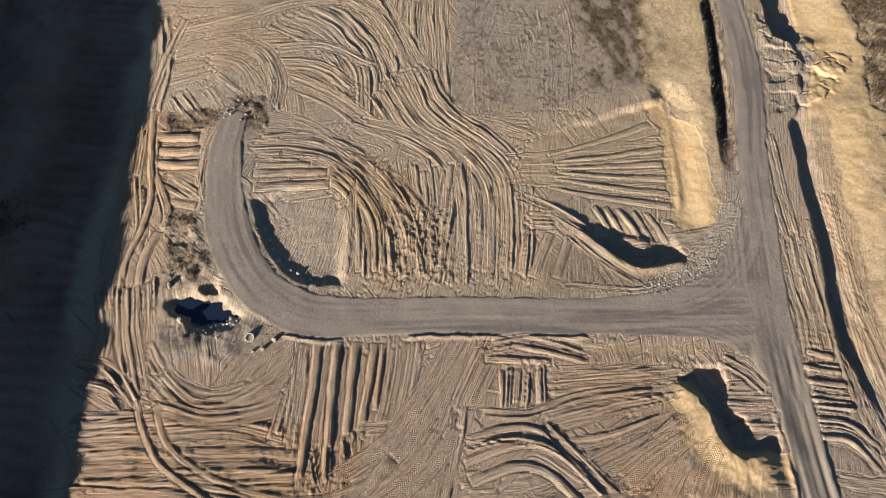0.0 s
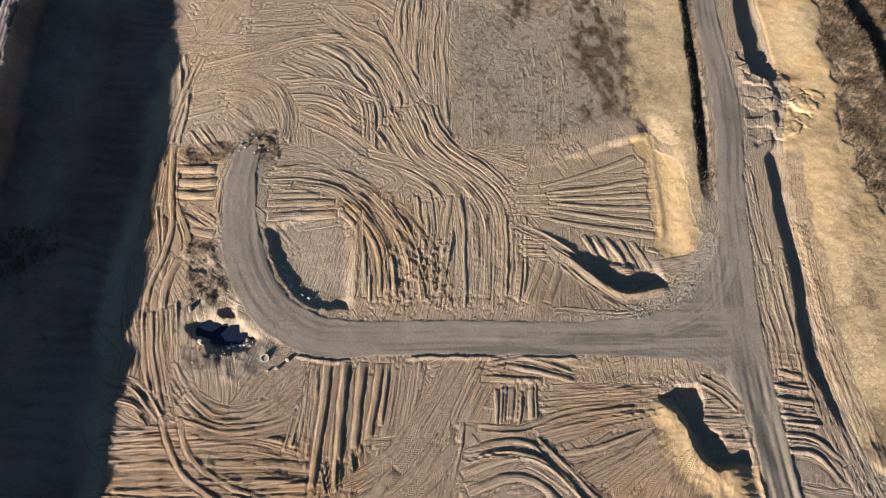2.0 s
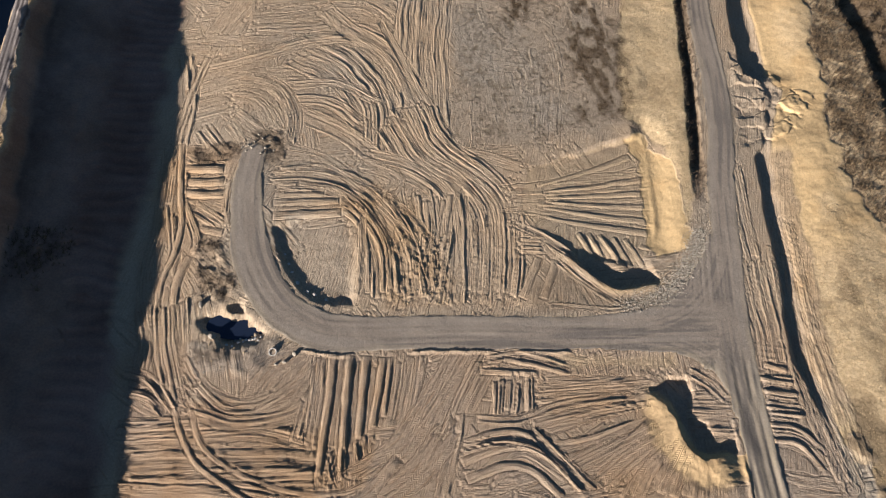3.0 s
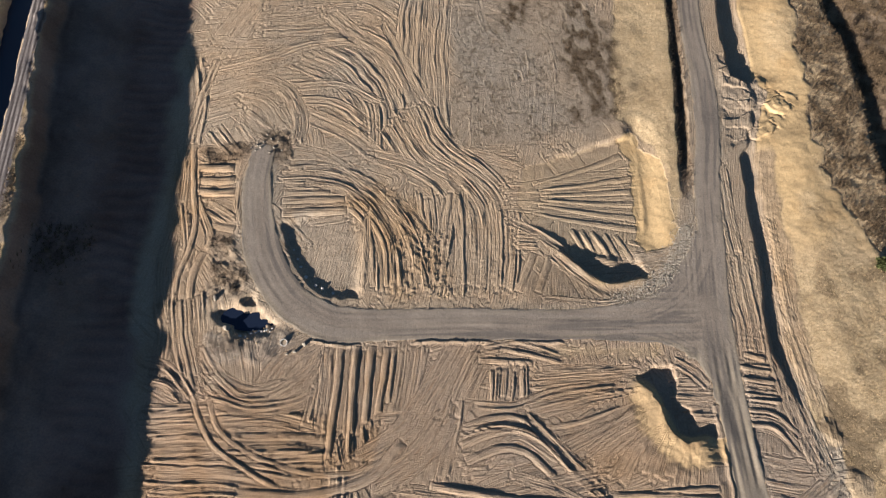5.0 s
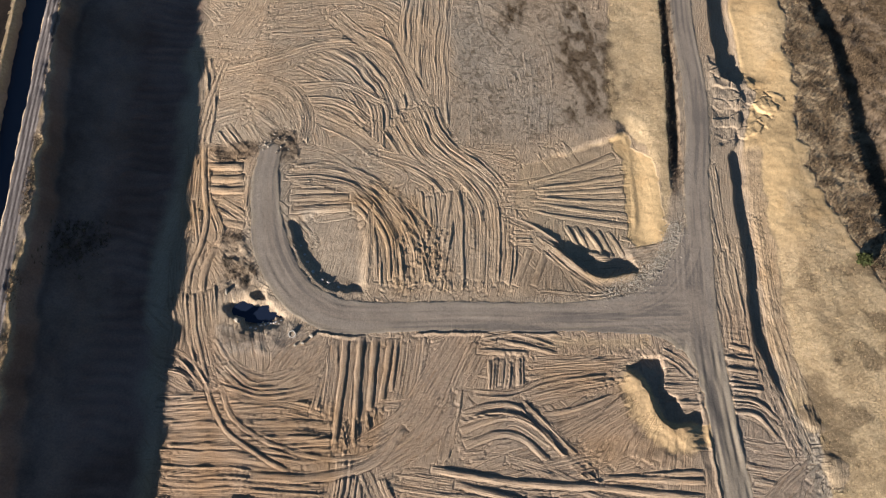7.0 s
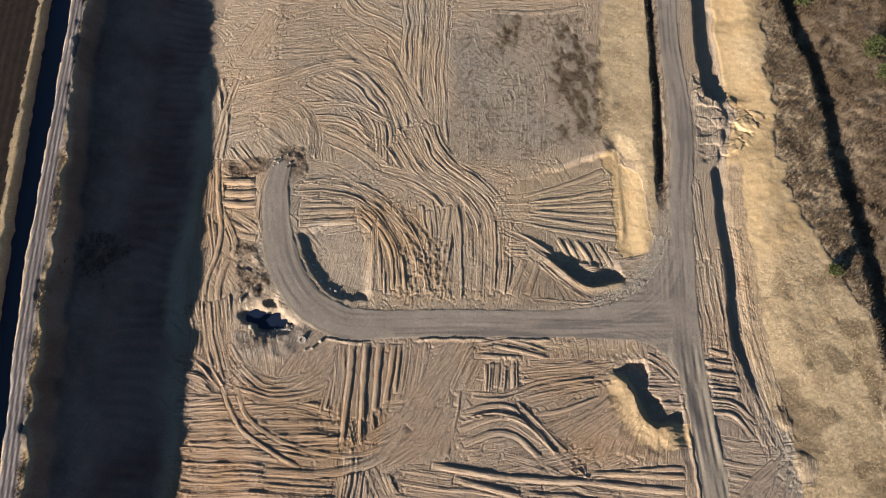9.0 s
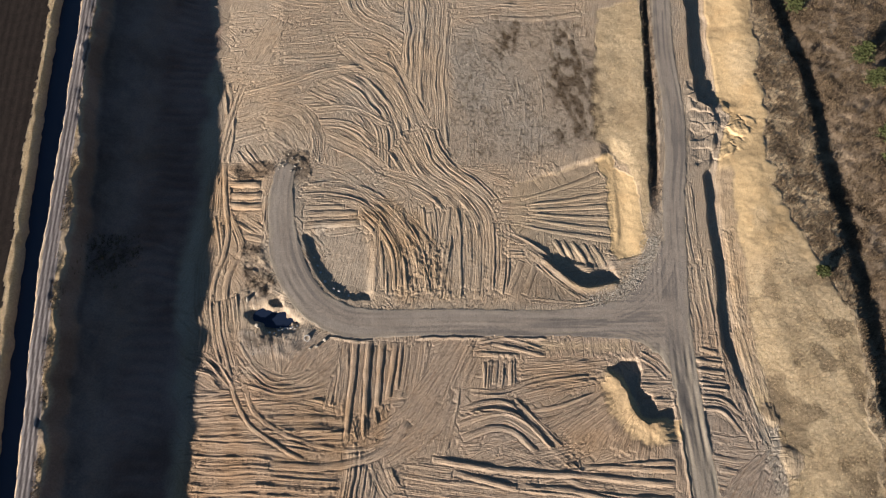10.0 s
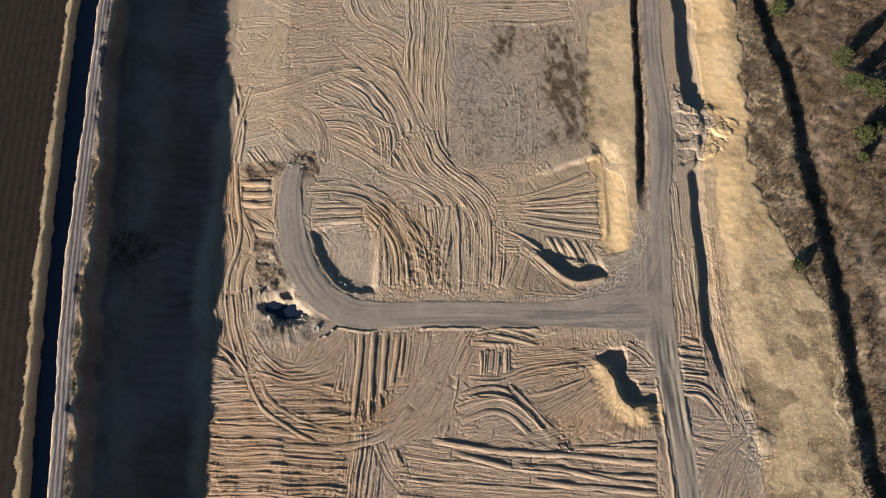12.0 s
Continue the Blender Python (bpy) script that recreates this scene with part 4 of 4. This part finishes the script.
road_way = np.where(r1 < r2, way1, way2 + 300)
layer["rut"][w] = lump(rut, road_way * 0.035, 0.55, 83) + 0.6 * lump(rut, road_way * 0.05, 1.4, 84)
worn = 1 - ss(33, 46, Y) * 1.0
side_d = np.where(r1 < r2, 9.0, side2)
layer["rut"][w] *= np.clip(np.abs(r1 - r2) / 6, 0, 1)
layer["rut"][w] += 1.3 * np.exp(-(((side_d - 0.3 + 0.25 * lump(x, y, 9, 80)) / 0.2) ** 2)) * ss(76, 84, y) * ss(-0.6, 0.2, lump(x, y, 5, 79))
# wheels cutting the corners of the junction
for turning in ([(22, 47.2), (36, 46.4), (46, 43.6), (51, 37), (52.6, 26)], [(22, 48.6), (36, 48.2), (47, 51.2), (53.5, 58), (58, 68)]):
    turn_side, turn_way, turn_d, turn_long = along_line(curve(turning), x, y)
    swath = np.exp(-((turn_d / 2.6) ** 4)) * ss(0, 8, turn_way) * (1 - ss(turn_long - 8, turn_long, turn_way))
    layer["rut"][w] += 0.75 * swath * lump(turn_side, turn_way * 0.03, 0.38, 78)
layer["rut"][w] += 0.6 * lump(rut, road_way * 0.02, 0.3, 76) + 0.35 * rough(x, y, 5.0, 98)
layer["rut"] += lane_rut
flat = np.zeros_like(X)
flat[w] = 0.10 + 0.014 * lump(rut, road_way * 0.04, 0.6, 82) + 0.03 * rough(x, y, 4, 85) + 0.13 * worn[w] * lump(rut, road_way * 0.08, 0.7, 86)
detail *= 1 - on_road
H = H * (1 - shoulder) + (H * 0.15) * shoulder
H = (H + detail) * (1 - on_road) + flat * on_road
H += 0.26 * np.exp(-(((road_d - 0.55) / 0.3) ** 2)) * ss(-0.3, 0.2, rough(X, Y, 9, 87)) * (Y < 47.5) * (X < 52)
gravel = np.zeros_like(X)
gravel[w] = (1 - ss(0.1, 1.3, np.abs(road_d[w] - 0.3))) * ss(6, 3, np.hypot(x - 47.5, y - 56) / 2.2)
layer["grey"] += 0.3 * frost + 0.7 * gravel + 0.35 * (1 - ss(0, 3.0, road_d))
layer["sand"] *= 1 - on_road
layer["grey"] += 0.5 * ss(40, 30, Y) * ss(50, 54, X) * (1 - on_bank) + 0.45 * ss(0.1, 0.8, lump(X, Y, 14, 89))
layer["sand"] += on_road * (worn * 0.5 + 0.55 * ss(-1.3, -0.1, road_d + 0.5 * rough(X, Y, 3, 88)))
for name in ("grey", "sand", "grass", "scrub", "shade_tone"):
    layer[name] = np.clip(layer[name], 0, 1)
layer["grain"] *= (1 - 0.85 * ss(0.55, 0.85, layer["shade_tone"])) * (1 - 0.5 * np.clip(fallow, 0, 1))
layer["tread"] *= 1 - np.clip(layer["grass"] + layer["scrub"], 0, 1)


def ground_height(x, y):
    """Height of the ground at a place."""
    i, j = np.clip(np.searchsorted(gx, x) - 1, 0, len(gx) - 2), np.clip(np.searchsorted(gy, y) - 1, 0, len(gy) - 2)
    u, v = (x - gx[i]) / (gx[i + 1] - gx[i]), (y - gy[j]) / (gy[j + 1] - gy[j])
    return (H[i, j] * (1 - u) + H[i + 1, j] * u) * (1 - v) + (H[i, j + 1] * (1 - u) + H[i + 1, j + 1] * u) * v


def centre(a):
    return 0.25 * (a[:-1, :-1] + a[1:, :-1] + a[:-1, 1:] + a[1:, 1:])


zone = np.zeros((len(gx) - 1, len(gy) - 1), int)
zone[centre(on_road) > 0.5] = 1
zone[centre(on_lane) > 0.5] = 2
zone[centre(in_field) > 0.5] = 3
zone[(centre(on_bank) > 0.5) & (zone == 0)] = 4
zone[(centre(on_fan) > 0.5) & (zone == 0)] = 5
zone[(centre(past) > 0.5) & (zone == 0)] = 6


def surface(name, number, material, label, category):
    """The part of the grid that belongs to one kind of ground, as a mesh."""
    i, j = np.nonzero(zone == number)
    n = len(gy)
    quads = np.stack([i * n + j, (i + 1) * n + j, (i + 1) * n + j + 1, i * n + j + 1], 1)
    used, back = np.unique(quads, return_inverse=True)
    quads = back.reshape(-1, 4)
    me = bpy.data.meshes.new(name)
    me.vertices.add(len(used))
    me.vertices.foreach_set("co", np.stack([X.ravel()[used], Y.ravel()[used], H.ravel()[used]], 1).ravel().astype(np.float32))
    me.loops.add(quads.size)
    me.loops.foreach_set("vertex_index", quads.ravel().astype(np.int32))
    me.polygons.add(len(quads))
    me.polygons.foreach_set("loop_start", np.arange(0, quads.size, 4, dtype=np.int32))
    me.polygons.foreach_set("use_smooth", np.ones(len(quads), bool))
    for key, values in layer.items():
        me.attributes.new(key, "FLOAT", "POINT").data.foreach_set("value", values.ravel()[used].astype(np.float32))
    me.update(calc_edges=True)
    me.materials.append(material)
    return tagged(new(name, me), label, category, kind="structure")


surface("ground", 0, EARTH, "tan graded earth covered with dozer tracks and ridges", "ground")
surface("road", 1, ROAD, "grey dusty unpaved road with a tee junction and a curve", "road")
surface("farm_lane", 2, LANE, "narrow pale gravel lane beside a dark ditch", "lane")
surface("ploughed_field", 3, FIELD, "dark brown ploughed field with straight furrows", "field")
surface("sand_bank", 4, EARTH, "yellow sand bank with dry grass on it", "bank")
surface("earth_ramp", 5, EARTH, "fan-shaped ramp of pushed-up earth with ridges", "earth mound")
surface("scrub_land", 6, EARTH, "brown dry scrub land with a dark ditch", "scrub")

# ---- things ----


def mesh_object(name, verts, faces, material, parent=None, label=""):
    me = bpy.data.meshes.new(name)
    me.from_pydata([tuple(v) for v in verts], [], faces)
    me.materials.append(material)
    ob = new(name, me)
    if parent is not None:
        ob.parent = parent
    if label:
        ob["label"] = label
    return ob


def part(name, bm, material, parent, label=""):
    me = bpy.data.meshes.new(name)
    bm.to_mesh(me)
    bm.free()
    me.materials.append(material)
    ob = new(name, me)
    ob.parent = parent
    if label:
        ob["label"] = label
    return ob


def blades(name, x, y, low, high, lean, material, label, category, seed, bend=(0.4, 0.25)):
    """Tufts of three thin blades standing on the ground, as one mesh."""
    dice = np.random.RandomState(seed)
    n = len(x)
    z = ground_height(x, y)
    verts, count = [], 3
    for k in range(count):
        turn = dice.uniform(0, 2 * np.pi, n)
        tall = dice.uniform(low, high, n)
        wide = tall * dice.uniform(0.10, 0.2, n)
        fall = np.stack([np.cos(turn) * lean + bend[0] * lean, np.sin(turn) * lean + bend[1] * lean, np.ones(n)], 1) * tall[:, None]
        across = np.stack([-np.sin(turn), np.cos(turn), np.zeros(n)], 1) * wide[:, None]
        base = np.stack([x, y, z - 0.04], 1)
        verts.append(np.stack([base - across, base + across, base + fall], 1))
    v = np.stack(verts, 1).reshape(-1, 3)
    me = bpy.data.meshes.new(name)
    me.vertices.add(len(v))
    me.vertices.foreach_set("co", v.ravel().astype(np.float32))
    me.loops.add(len(v))
    me.loops.foreach_set("vertex_index", np.arange(len(v), dtype=np.int32))
    me.polygons.add(len(v) // 3)
    me.polygons.foreach_set("loop_start", np.arange(0, len(v), 3, dtype=np.int32))
    me.update(calc_edges=True)
    me.materials.append(material)
    return tagged(new(name, me), label, category, kind="stuff")


def scatter(mask, count, seed, box):
    """Random places where a mask of the grid is high."""
    dice = np.random.RandomState(seed)
    x, y = dice.uniform(box[0], box[1], count), dice.uniform(box[2], box[3], count)
    i, j = np.searchsorted(gx, x) - 1, np.searchsorted(gy, y) - 1
    keep = dice.uniform(0, 1, count) < mask[i, j]
    return x[keep], y[keep]


# still water in the ditch between the lane and the field
verts, faces = [], []
for k, y in enumerate(np.arange(-28.0, 186.0, 2.0)):
    left, right = float(np.interp(y, gy, field_edge[0])) + 0.1, float(np.interp(y, gy, lane[0])) - 1.9
    level = float(ground_height(np.array([0.5 * (left + right)]), np.array([y]))[0]) + 0.55
    verts += [(left, y, level), (right, y, level)]
    if k:
        faces.append((2 * k - 2, 2 * k - 1, 2 * k + 1, 2 * k))
ditch_water = mesh_object("ditch_water", verts, faces, WATER)
for p in ditch_water.data.polygons:
    p.use_smooth = True
tagged(ditch_water, "dark still water in a field ditch", "water", kind="structure")

off_road = 1 - on_road
x, y = scatter(np.clip(layer["grass"] * (1 - past) * off_road * (X > 0), 0, 1) * (0.35 + 0.65 * ss(-0.3, 0.4, rough(X, Y, 5, 91))), 110000, 101, (40, 95, 0, 150))
blades("dry_grass", x, y, 0.1, 0.24, 1.3, STRAW, "pale dry grass bent by the wind on sandy ground", "grass", 1)
x, y = scatter(np.clip(past, 0, 1) * (0.3 + 0.7 * ss(-0.3, 0.5, rough(X, Y, 3, 93))), 130000, 103, (84, 150, 0, 165))
blades("brown_undergrowth", x, y, 0.22, 0.62, 1.1, BRUSH, "brown withered undergrowth and dead stalks", "undergrowth", 2)
x, y = scatter(np.clip(ss(-0.3, 0.5, field_edge - X) * (1 - in_field), 0, 1), 40000, 105, (-100, -76, -5, 175))
blades("field_margin_grass", x, y, 0.12, 0.3, 1.0, STRAW, "pale dry grass strip beside a ploughed field", "grass", 3)
x, y = scatter(np.clip((X > lane + 1.3) * (X < bank_rim - 0.2), 0, 1) * ss(-0.3, 0.3, rough(X, Y, 4, 95)), 40000, 107, (-92, -70, -5, 175))
blades("bank_grass", x, y, 0.2, 0.45, 0.9, BRUSH, "brown grass on the edge of a bank", "grass", 4)
x, y = scatter(np.clip(thicket + 0.8 * tuft, 0, 1) * (0.15 + 0.85 * ss(-0.2, 0.4, rough(X, Y, 2.2, 64))), 9000, 109, (-50, -24, 55, 97))
blades("thicket", x, y, 0.12, 0.4, 1.1, TWIG, "dark dead weeds on rough ground beside the road", "weeds", 5)
x, y = scatter(np.clip(fallow * (0.12 + layer["scrub"]), 0, 1), 50000, 111, (5, 53, 88, 142))
blades("fallow_weeds", x, y, 0.07, 0.22, 1.0, BRUSH, "low withered weeds on grey fallow ground", "weeds", 6)
x, y = scatter(0.7 * brake, 2500, 115, (-80, -58, 54, 75))
blades("dead_brush", x, y, 0.3, 0.7, 0.9, BRUSH, "dark dead brush on shaded low ground", "brush", 8)
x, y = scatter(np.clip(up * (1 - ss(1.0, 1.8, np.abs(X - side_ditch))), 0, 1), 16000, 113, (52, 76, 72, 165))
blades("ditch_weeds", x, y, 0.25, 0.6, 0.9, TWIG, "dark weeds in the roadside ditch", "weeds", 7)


def stone_mesh(name, seed, material, flat=0.7):
    """A broken stone about a metre across."""
    bm = bmesh.new()
    bmesh.ops.create_icosphere(bm, subdivisions=2, radius=0.5)
    dice = random.Random(seed)
    cuts = [(Vector((dice.gauss(0, 1), dice.gauss(0, 1), dice.gauss(0, 0.7))).normalized(), dice.uniform(0.26, 0.42)) for _ in range(9)]
    for v in bm.verts:
        for way, far_out in cuts:
            over = v.co.dot(way) - far_out
            if over > 0:
                v.co -= way * over
        v.co += 0.04 * noise.noise_vector(v.co * 4 + Vector((seed, 0, 0)))
        v.co.z *= flat
    me = bpy.data.meshes.new(name)
    bm.to_mesh(me)
    bm.free()
    me.materials.append(material)
    return me


ROCKS = [stone_mesh("boulder", s, STONE) for s in range(4)]
CHUNKS = [stone_mesh("concrete_chunk", s + 20, CONCRETE, 0.5) for s in range(3)]
CLODS = [stone_mesh("clod", s + 40, CLAY) for s in range(4)]


def drop(mesh, name, x, y, size, label, category, group, seed):
    dice = random.Random(seed)
    ob = new(name, mesh)
    z = float(ground_height(np.array([x]), np.array([y]))[0])
    ob.matrix_basis = pose(x, y, z + 0.08 * size, dice.uniform(-15, 15), dice.uniform(-15, 15), dice.uniform(0, 360)) @ Matrix.Diagonal((size, size * dice.uniform(0.7, 1.1), size * dice.uniform(0.75, 1.1), 1))
    return tagged(ob, label, category, group)


for k, (x, y, size) in enumerate(((-38.4, 51.2, 1.7), (-41.0, 57.6, 1.5), (-25.6, 45.6, 1.1), (-23.9, 46.9, 1.0), (-27.0, 45.2, 0.8))):
    drop(ROCKS[k % 4], "boulder", x, y, size, "pale weathered boulder lying on dug earth", "boulder", "boulders by the hollow", k)
for k, (x, y, size) in enumerate(((-37.4, 54.0, 1.1), (-36.8, 53.3, 0.8), (-37.9, 54.6, 0.7), (-34.6, 50.6, 0.6), (-33.6, 50.7, 0.5), (-32.6, 50.4, 0.6), (-31.4, 50.3, 0.5), (-25.0, 63.4, 0.8), (-23.9, 61.0, 0.9), (-20.6, 58.4, 1.0), (-22.0, 59.0, 0.8), (-18.6, 57.3, 0.7), (-26.4, 67.4, 0.6), (-25.6, 65.2, 0.7), (-39.0, 54.0, 0.8), (-38.2, 54.9, 0.7), (-37.6, 52.6, 0.9), (-38.6, 53.0, 0.5), (-35.9, 49.5, 0.6), (-34.9, 49.2, 0.5), (-33.9, 49.9, 0.7), (-33.0, 50.0, 0.5), (-32.0, 50.3, 0.7), (-31.0, 50.4, 0.6), (-29.9, 50.7, 0.5), (-30.4, 50.0, 0.4))):
    drop(CHUNKS[k % 3], "concrete_chunk", x, y, size, "light grey broken concrete chunk in a ditch", "rubble", "dumped rubble", k + 50)


for k, (x, y) in enumerate([(-32.9, 96.2), (-31.9, 95.0), (-33.5, 94.2), (-31.3, 92.6), (-30.4, 94.0), (-29.6, 91.9), (-32.1, 91.2), (-34.8, 93.4), (-35.2, 91.9), (-36.1, 92.9), (-34.1, 92.7)]):
    drop(ROCKS[k % 4], "boulder", x, y, 0.45 + 0.1 * (k % 4), "pale stone in dark weeds at a road end", "boulder", "stones at the road end", k + 400)


def shaft_ring(x, y, radius, seed):
    """A precast concrete ring lying tilted in the spoil."""
    z = float(ground_height(np.array([x]), np.array([y]))[0])
    verts, faces = [], []
    for q in range(28):
        c, s = math.cos(q * math.tau / 28), math.sin(q * math.tau / 28)
        for r, h in ((radius, 0.0), (radius, 0.5), (radius * 0.82, 0.5), (radius * 0.82, 0.0)):
            verts.append((r * c, r * s, h))
    for q in range(28):
        for p in range(4):
            faces.append((q * 4 + p, ((q + 1) % 28) * 4 + p, ((q + 1) % 28) * 4 + (p + 1) % 4, q * 4 + (p + 1) % 4))
    ring = mesh_object("concrete_ring", verts, faces, CONCRETE)
    ring.matrix_basis = pose(x, y, z - 0.3, 16, -12, seed * 40)
    return tagged(ring, "light grey concrete shaft ring tilted in spoil", "concrete ring")


shaft_ring(-27.7, 47.6, 0.7, 1)

# standing water in the hollow beside the road
verts, faces = [], [tuple(range(24))]
for q in range(24):
    c, s = math.cos(q * math.tau / 24), math.sin(q * math.tau / 24)
    verts.append((-34.2 + 5.6 * c + 0.9 * s, 53.2 + 2.6 * s - 0.8 * c, -0.72))
pool = mesh_object("pool_water", verts, faces, WATER)
tagged(pool, "dark blue standing water in a dug hollow", "water", kind="structure")

# pale gravel spilled along the outer side of the junction's curve
dice = np.random.RandomState(77)
bend = curve([(36.0, 51.4), (44.0, 53.7), (48.2, 57.4), (51.7, 61.6), (54.4, 66.6)])
verts, faces = [], []
for k in range(3200):
    px, py = bend[dice.randint(len(bend))] + dice.normal(0, 1.0, 2) + np.array((-0.6, 0.6))
    if ground_height(np.array([px]), np.array([py]))[0] < -0.5:
        continue
    size, turn = dice.uniform(0.04, 0.15), dice.uniform(0, 6)
    z = float(ground_height(np.array([px]), np.array([py]))[0])
    n = len(verts)
    for q in range(4):
        verts.append((px + size * math.cos(turn + q * 1.57), py + size * math.sin(turn + q * 1.57), z - 0.02))
    verts.append((px + 0.3 * size, py, z + size * 0.9))
    faces += [(n, n + 1, n + 4), (n + 1, n + 2, n + 4), (n + 2, n + 3, n + 4), (n + 3, n, n + 4)]
tagged(mesh_object("gravel", verts, faces, STONE), "pale loose gravel along a road bend", "gravel", kind="stuff")
dice = random.Random(9)
for k in range(90):
    x, y = dice.uniform(-6.5, 4.0), dice.uniform(54.5, 69.5)
    drop(CLODS[k % 4], "clod", x, y, dice.uniform(0.2, 0.42), "dry brown lump of earth on tracked ground", "clod", "loose clods", k + 100)
for k in range(24):
    x, y = dice.uniform(-42, -25), dice.uniform(43.8, 52.0)
    drop(CLODS[k % 4] if k % 3 else ROCKS[k % 4], "clod", x, y, dice.uniform(0.2, 0.45), "small lump of earth on a spoil heap", "clod", "spoil lumps", k + 300)


def pine(x, y, tall, spread, seed, label):
    """A young pine: tapered trunk, limbs in whorls, and needle clumps along them."""
    dice = random.Random(seed)
    z = float(ground_height(np.array([x]), np.array([y]))[0]) - 0.1
    root = tagged(new("pine_tree"), label, "tree", "pines in the scrub")
    root.matrix_basis = pose(x, y, z, dice.uniform(-3, 3), dice.uniform(-3, 3), dice.uniform(0, 360))
    bm = bmesh.new()
    rings = []
    for k in range(9):
        h = tall * k / 8
        r = 0.028 * tall * (1 - 0.92 * k / 8)
        cx, cy = 0.04 * tall * math.sin(k * 0.7 + seed), 0.03 * tall * math.cos(k * 0.9)
        rings.append([bm.verts.new((cx + r * math.cos(q * math.pi / 4), cy + r * math.sin(q * math.pi / 4), h)) for q in range(8)])
    for lo, hi in zip(rings, rings[1:]):
        for q in range(8):
            bm.faces.new((lo[q], lo[(q + 1) % 8], hi[(q + 1) % 8], hi[q]))
    part("trunk", bm, BARK, root)
    limbs, verts, faces = bmesh.new(), [], []
    for k in range(13):
        h = tall * (0.16 + 0.82 * k / 12)
        reach = spread * (1.05 - 0.85 * k / 12) * dice.uniform(0.8, 1.15)
        for q in range(6):
            turn = q * math.pi / 3 + k * 0.6 + dice.uniform(-0.3, 0.3)
            long = reach * dice.uniform(0.65, 1.15)
            tip = Vector((long * math.cos(turn), long * math.sin(turn), h + long * dice.uniform(0.05, 0.35)))
            foot = Vector((0.04 * tall * math.sin(h / tall * 5.6 + seed), 0.03 * tall * math.cos(h / tall * 7.2), h))
            thick = 0.012 * tall * (1 - 0.7 * k / 12)
            side = Vector((-math.sin(turn), math.cos(turn), 0)) * thick
            rise = Vector((0, 0, thick))
            a = [limbs.verts.new(foot + o) for o in (side, rise, -side)]
            a.append(limbs.verts.new(tip))
            for one, two in ((0, 1), (1, 2), (2, 0)):
                limbs.faces.new((a[one], a[two], a[3]))
            for c in range(11):
                at = foot.lerp(tip, 0.25 + 0.78 * c / 10) + Vector((dice.gauss(0, 0.09), dice.gauss(0, 0.09), dice.gauss(0, 0.07))) * spread
                for _ in range(3):
                    way = Vector((dice.gauss(0, 1), dice.gauss(0, 1), dice.gauss(0.5, 0.8))).normalized() * dice.uniform(0.35, 0.65)
                    over = way.cross(Vector((dice.gauss(0, 1), dice.gauss(0, 1), dice.gauss(0, 1)))).normalized() * 0.17
                    n = len(verts)
                    verts += [at - over, at + over, at + way]
                    faces.append((n, n + 1, n + 2))
    part("branches", limbs, BARK, root)
    mesh_object("crown", verts, faces, NEEDLE, root, "ragged green needle crown")
    return root


for k, (x, y, tall, spread) in enumerate(((111.0, 140.0, 5.0, 3.2), (122.8, 119.0, 5.8, 3.7), (123.8, 110.6, 5.0, 3.3), (128.4, 107.6, 5.4, 3.8), (120.6, 92.6, 4.8, 2.8), (124.0, 94.2, 4.6, 2.6), (118.5, 86.0, 2.2, 1.5))):
    pine(x, y, tall, spread, k + 1, "small bushy green pine standing in brown scrub")


def bare_bush(x, y, tall, spread, seed, label):
    """A leafless bush: forked stems from one stool."""
    dice = random.Random(seed)
    z = float(ground_height(np.array([x]), np.array([y]))[0]) - 0.05
    verts, faces = [], []

    def twig(foot, way, long, thick, level):
        tip = foot + way * long
        over = way.cross(Vector((dice.gauss(0, 1), dice.gauss(0, 1), dice.gauss(0, 1)))).normalized() * thick
        deep = way.cross(over).normalized() * thick
        n = len(verts)
        verts.extend([foot + over, foot - over * 0.5 + deep, foot - over * 0.5 - deep, tip])
        faces.extend([(n, n + 1, n + 3), (n + 1, n + 2, n + 3), (n + 2, n, n + 3)])
        if level:
            for _ in range(4):
                bend = (way + 0.6 * Vector((dice.gauss(0, 1), dice.gauss(0, 1), dice.gauss(0.2, 0.7)))).normalized()
                twig(foot.lerp(tip, dice.uniform(0.35, 0.9)), bend, long * dice.uniform(0.4, 0.65), thick * 0.6, level - 1)

    for _ in range(9):
        turn, out = dice.uniform(0, 2 * math.pi), dice.uniform(0.1, 1.0)
        way = Vector((out * spread * math.cos(turn), out * spread * math.sin(turn), tall)).normalized()
        twig(Vector((0.15 * math.cos(turn), 0.15 * math.sin(turn), 0)), way, tall * dice.uniform(0.7, 1.1), 0.045, 2)
    root = mesh_object("bare_bush", verts, faces, TWIG)
    root.matrix_basis = pose(x, y, z)
    return tagged(root, label, "bush", "bare bushes")


dice = random.Random(21)
pine(90.8, 55.6, 1.7, 1.7, 31, "dark dense low pine bush at the edge of dry grass")
for k in range(95):
    y = dice.uniform(5, 160)
    x = float(np.interp(y, gy, brush_ditch[0])) + dice.choice((dice.uniform(1.6, 4.0), dice.uniform(3, 42), dice.uniform(3, 42)))
    bare_bush(x, y, dice.uniform(0.7, 2.0), dice.uniform(0.7, 1.6), 200 + k, "leafless brown bush in withered undergrowth")
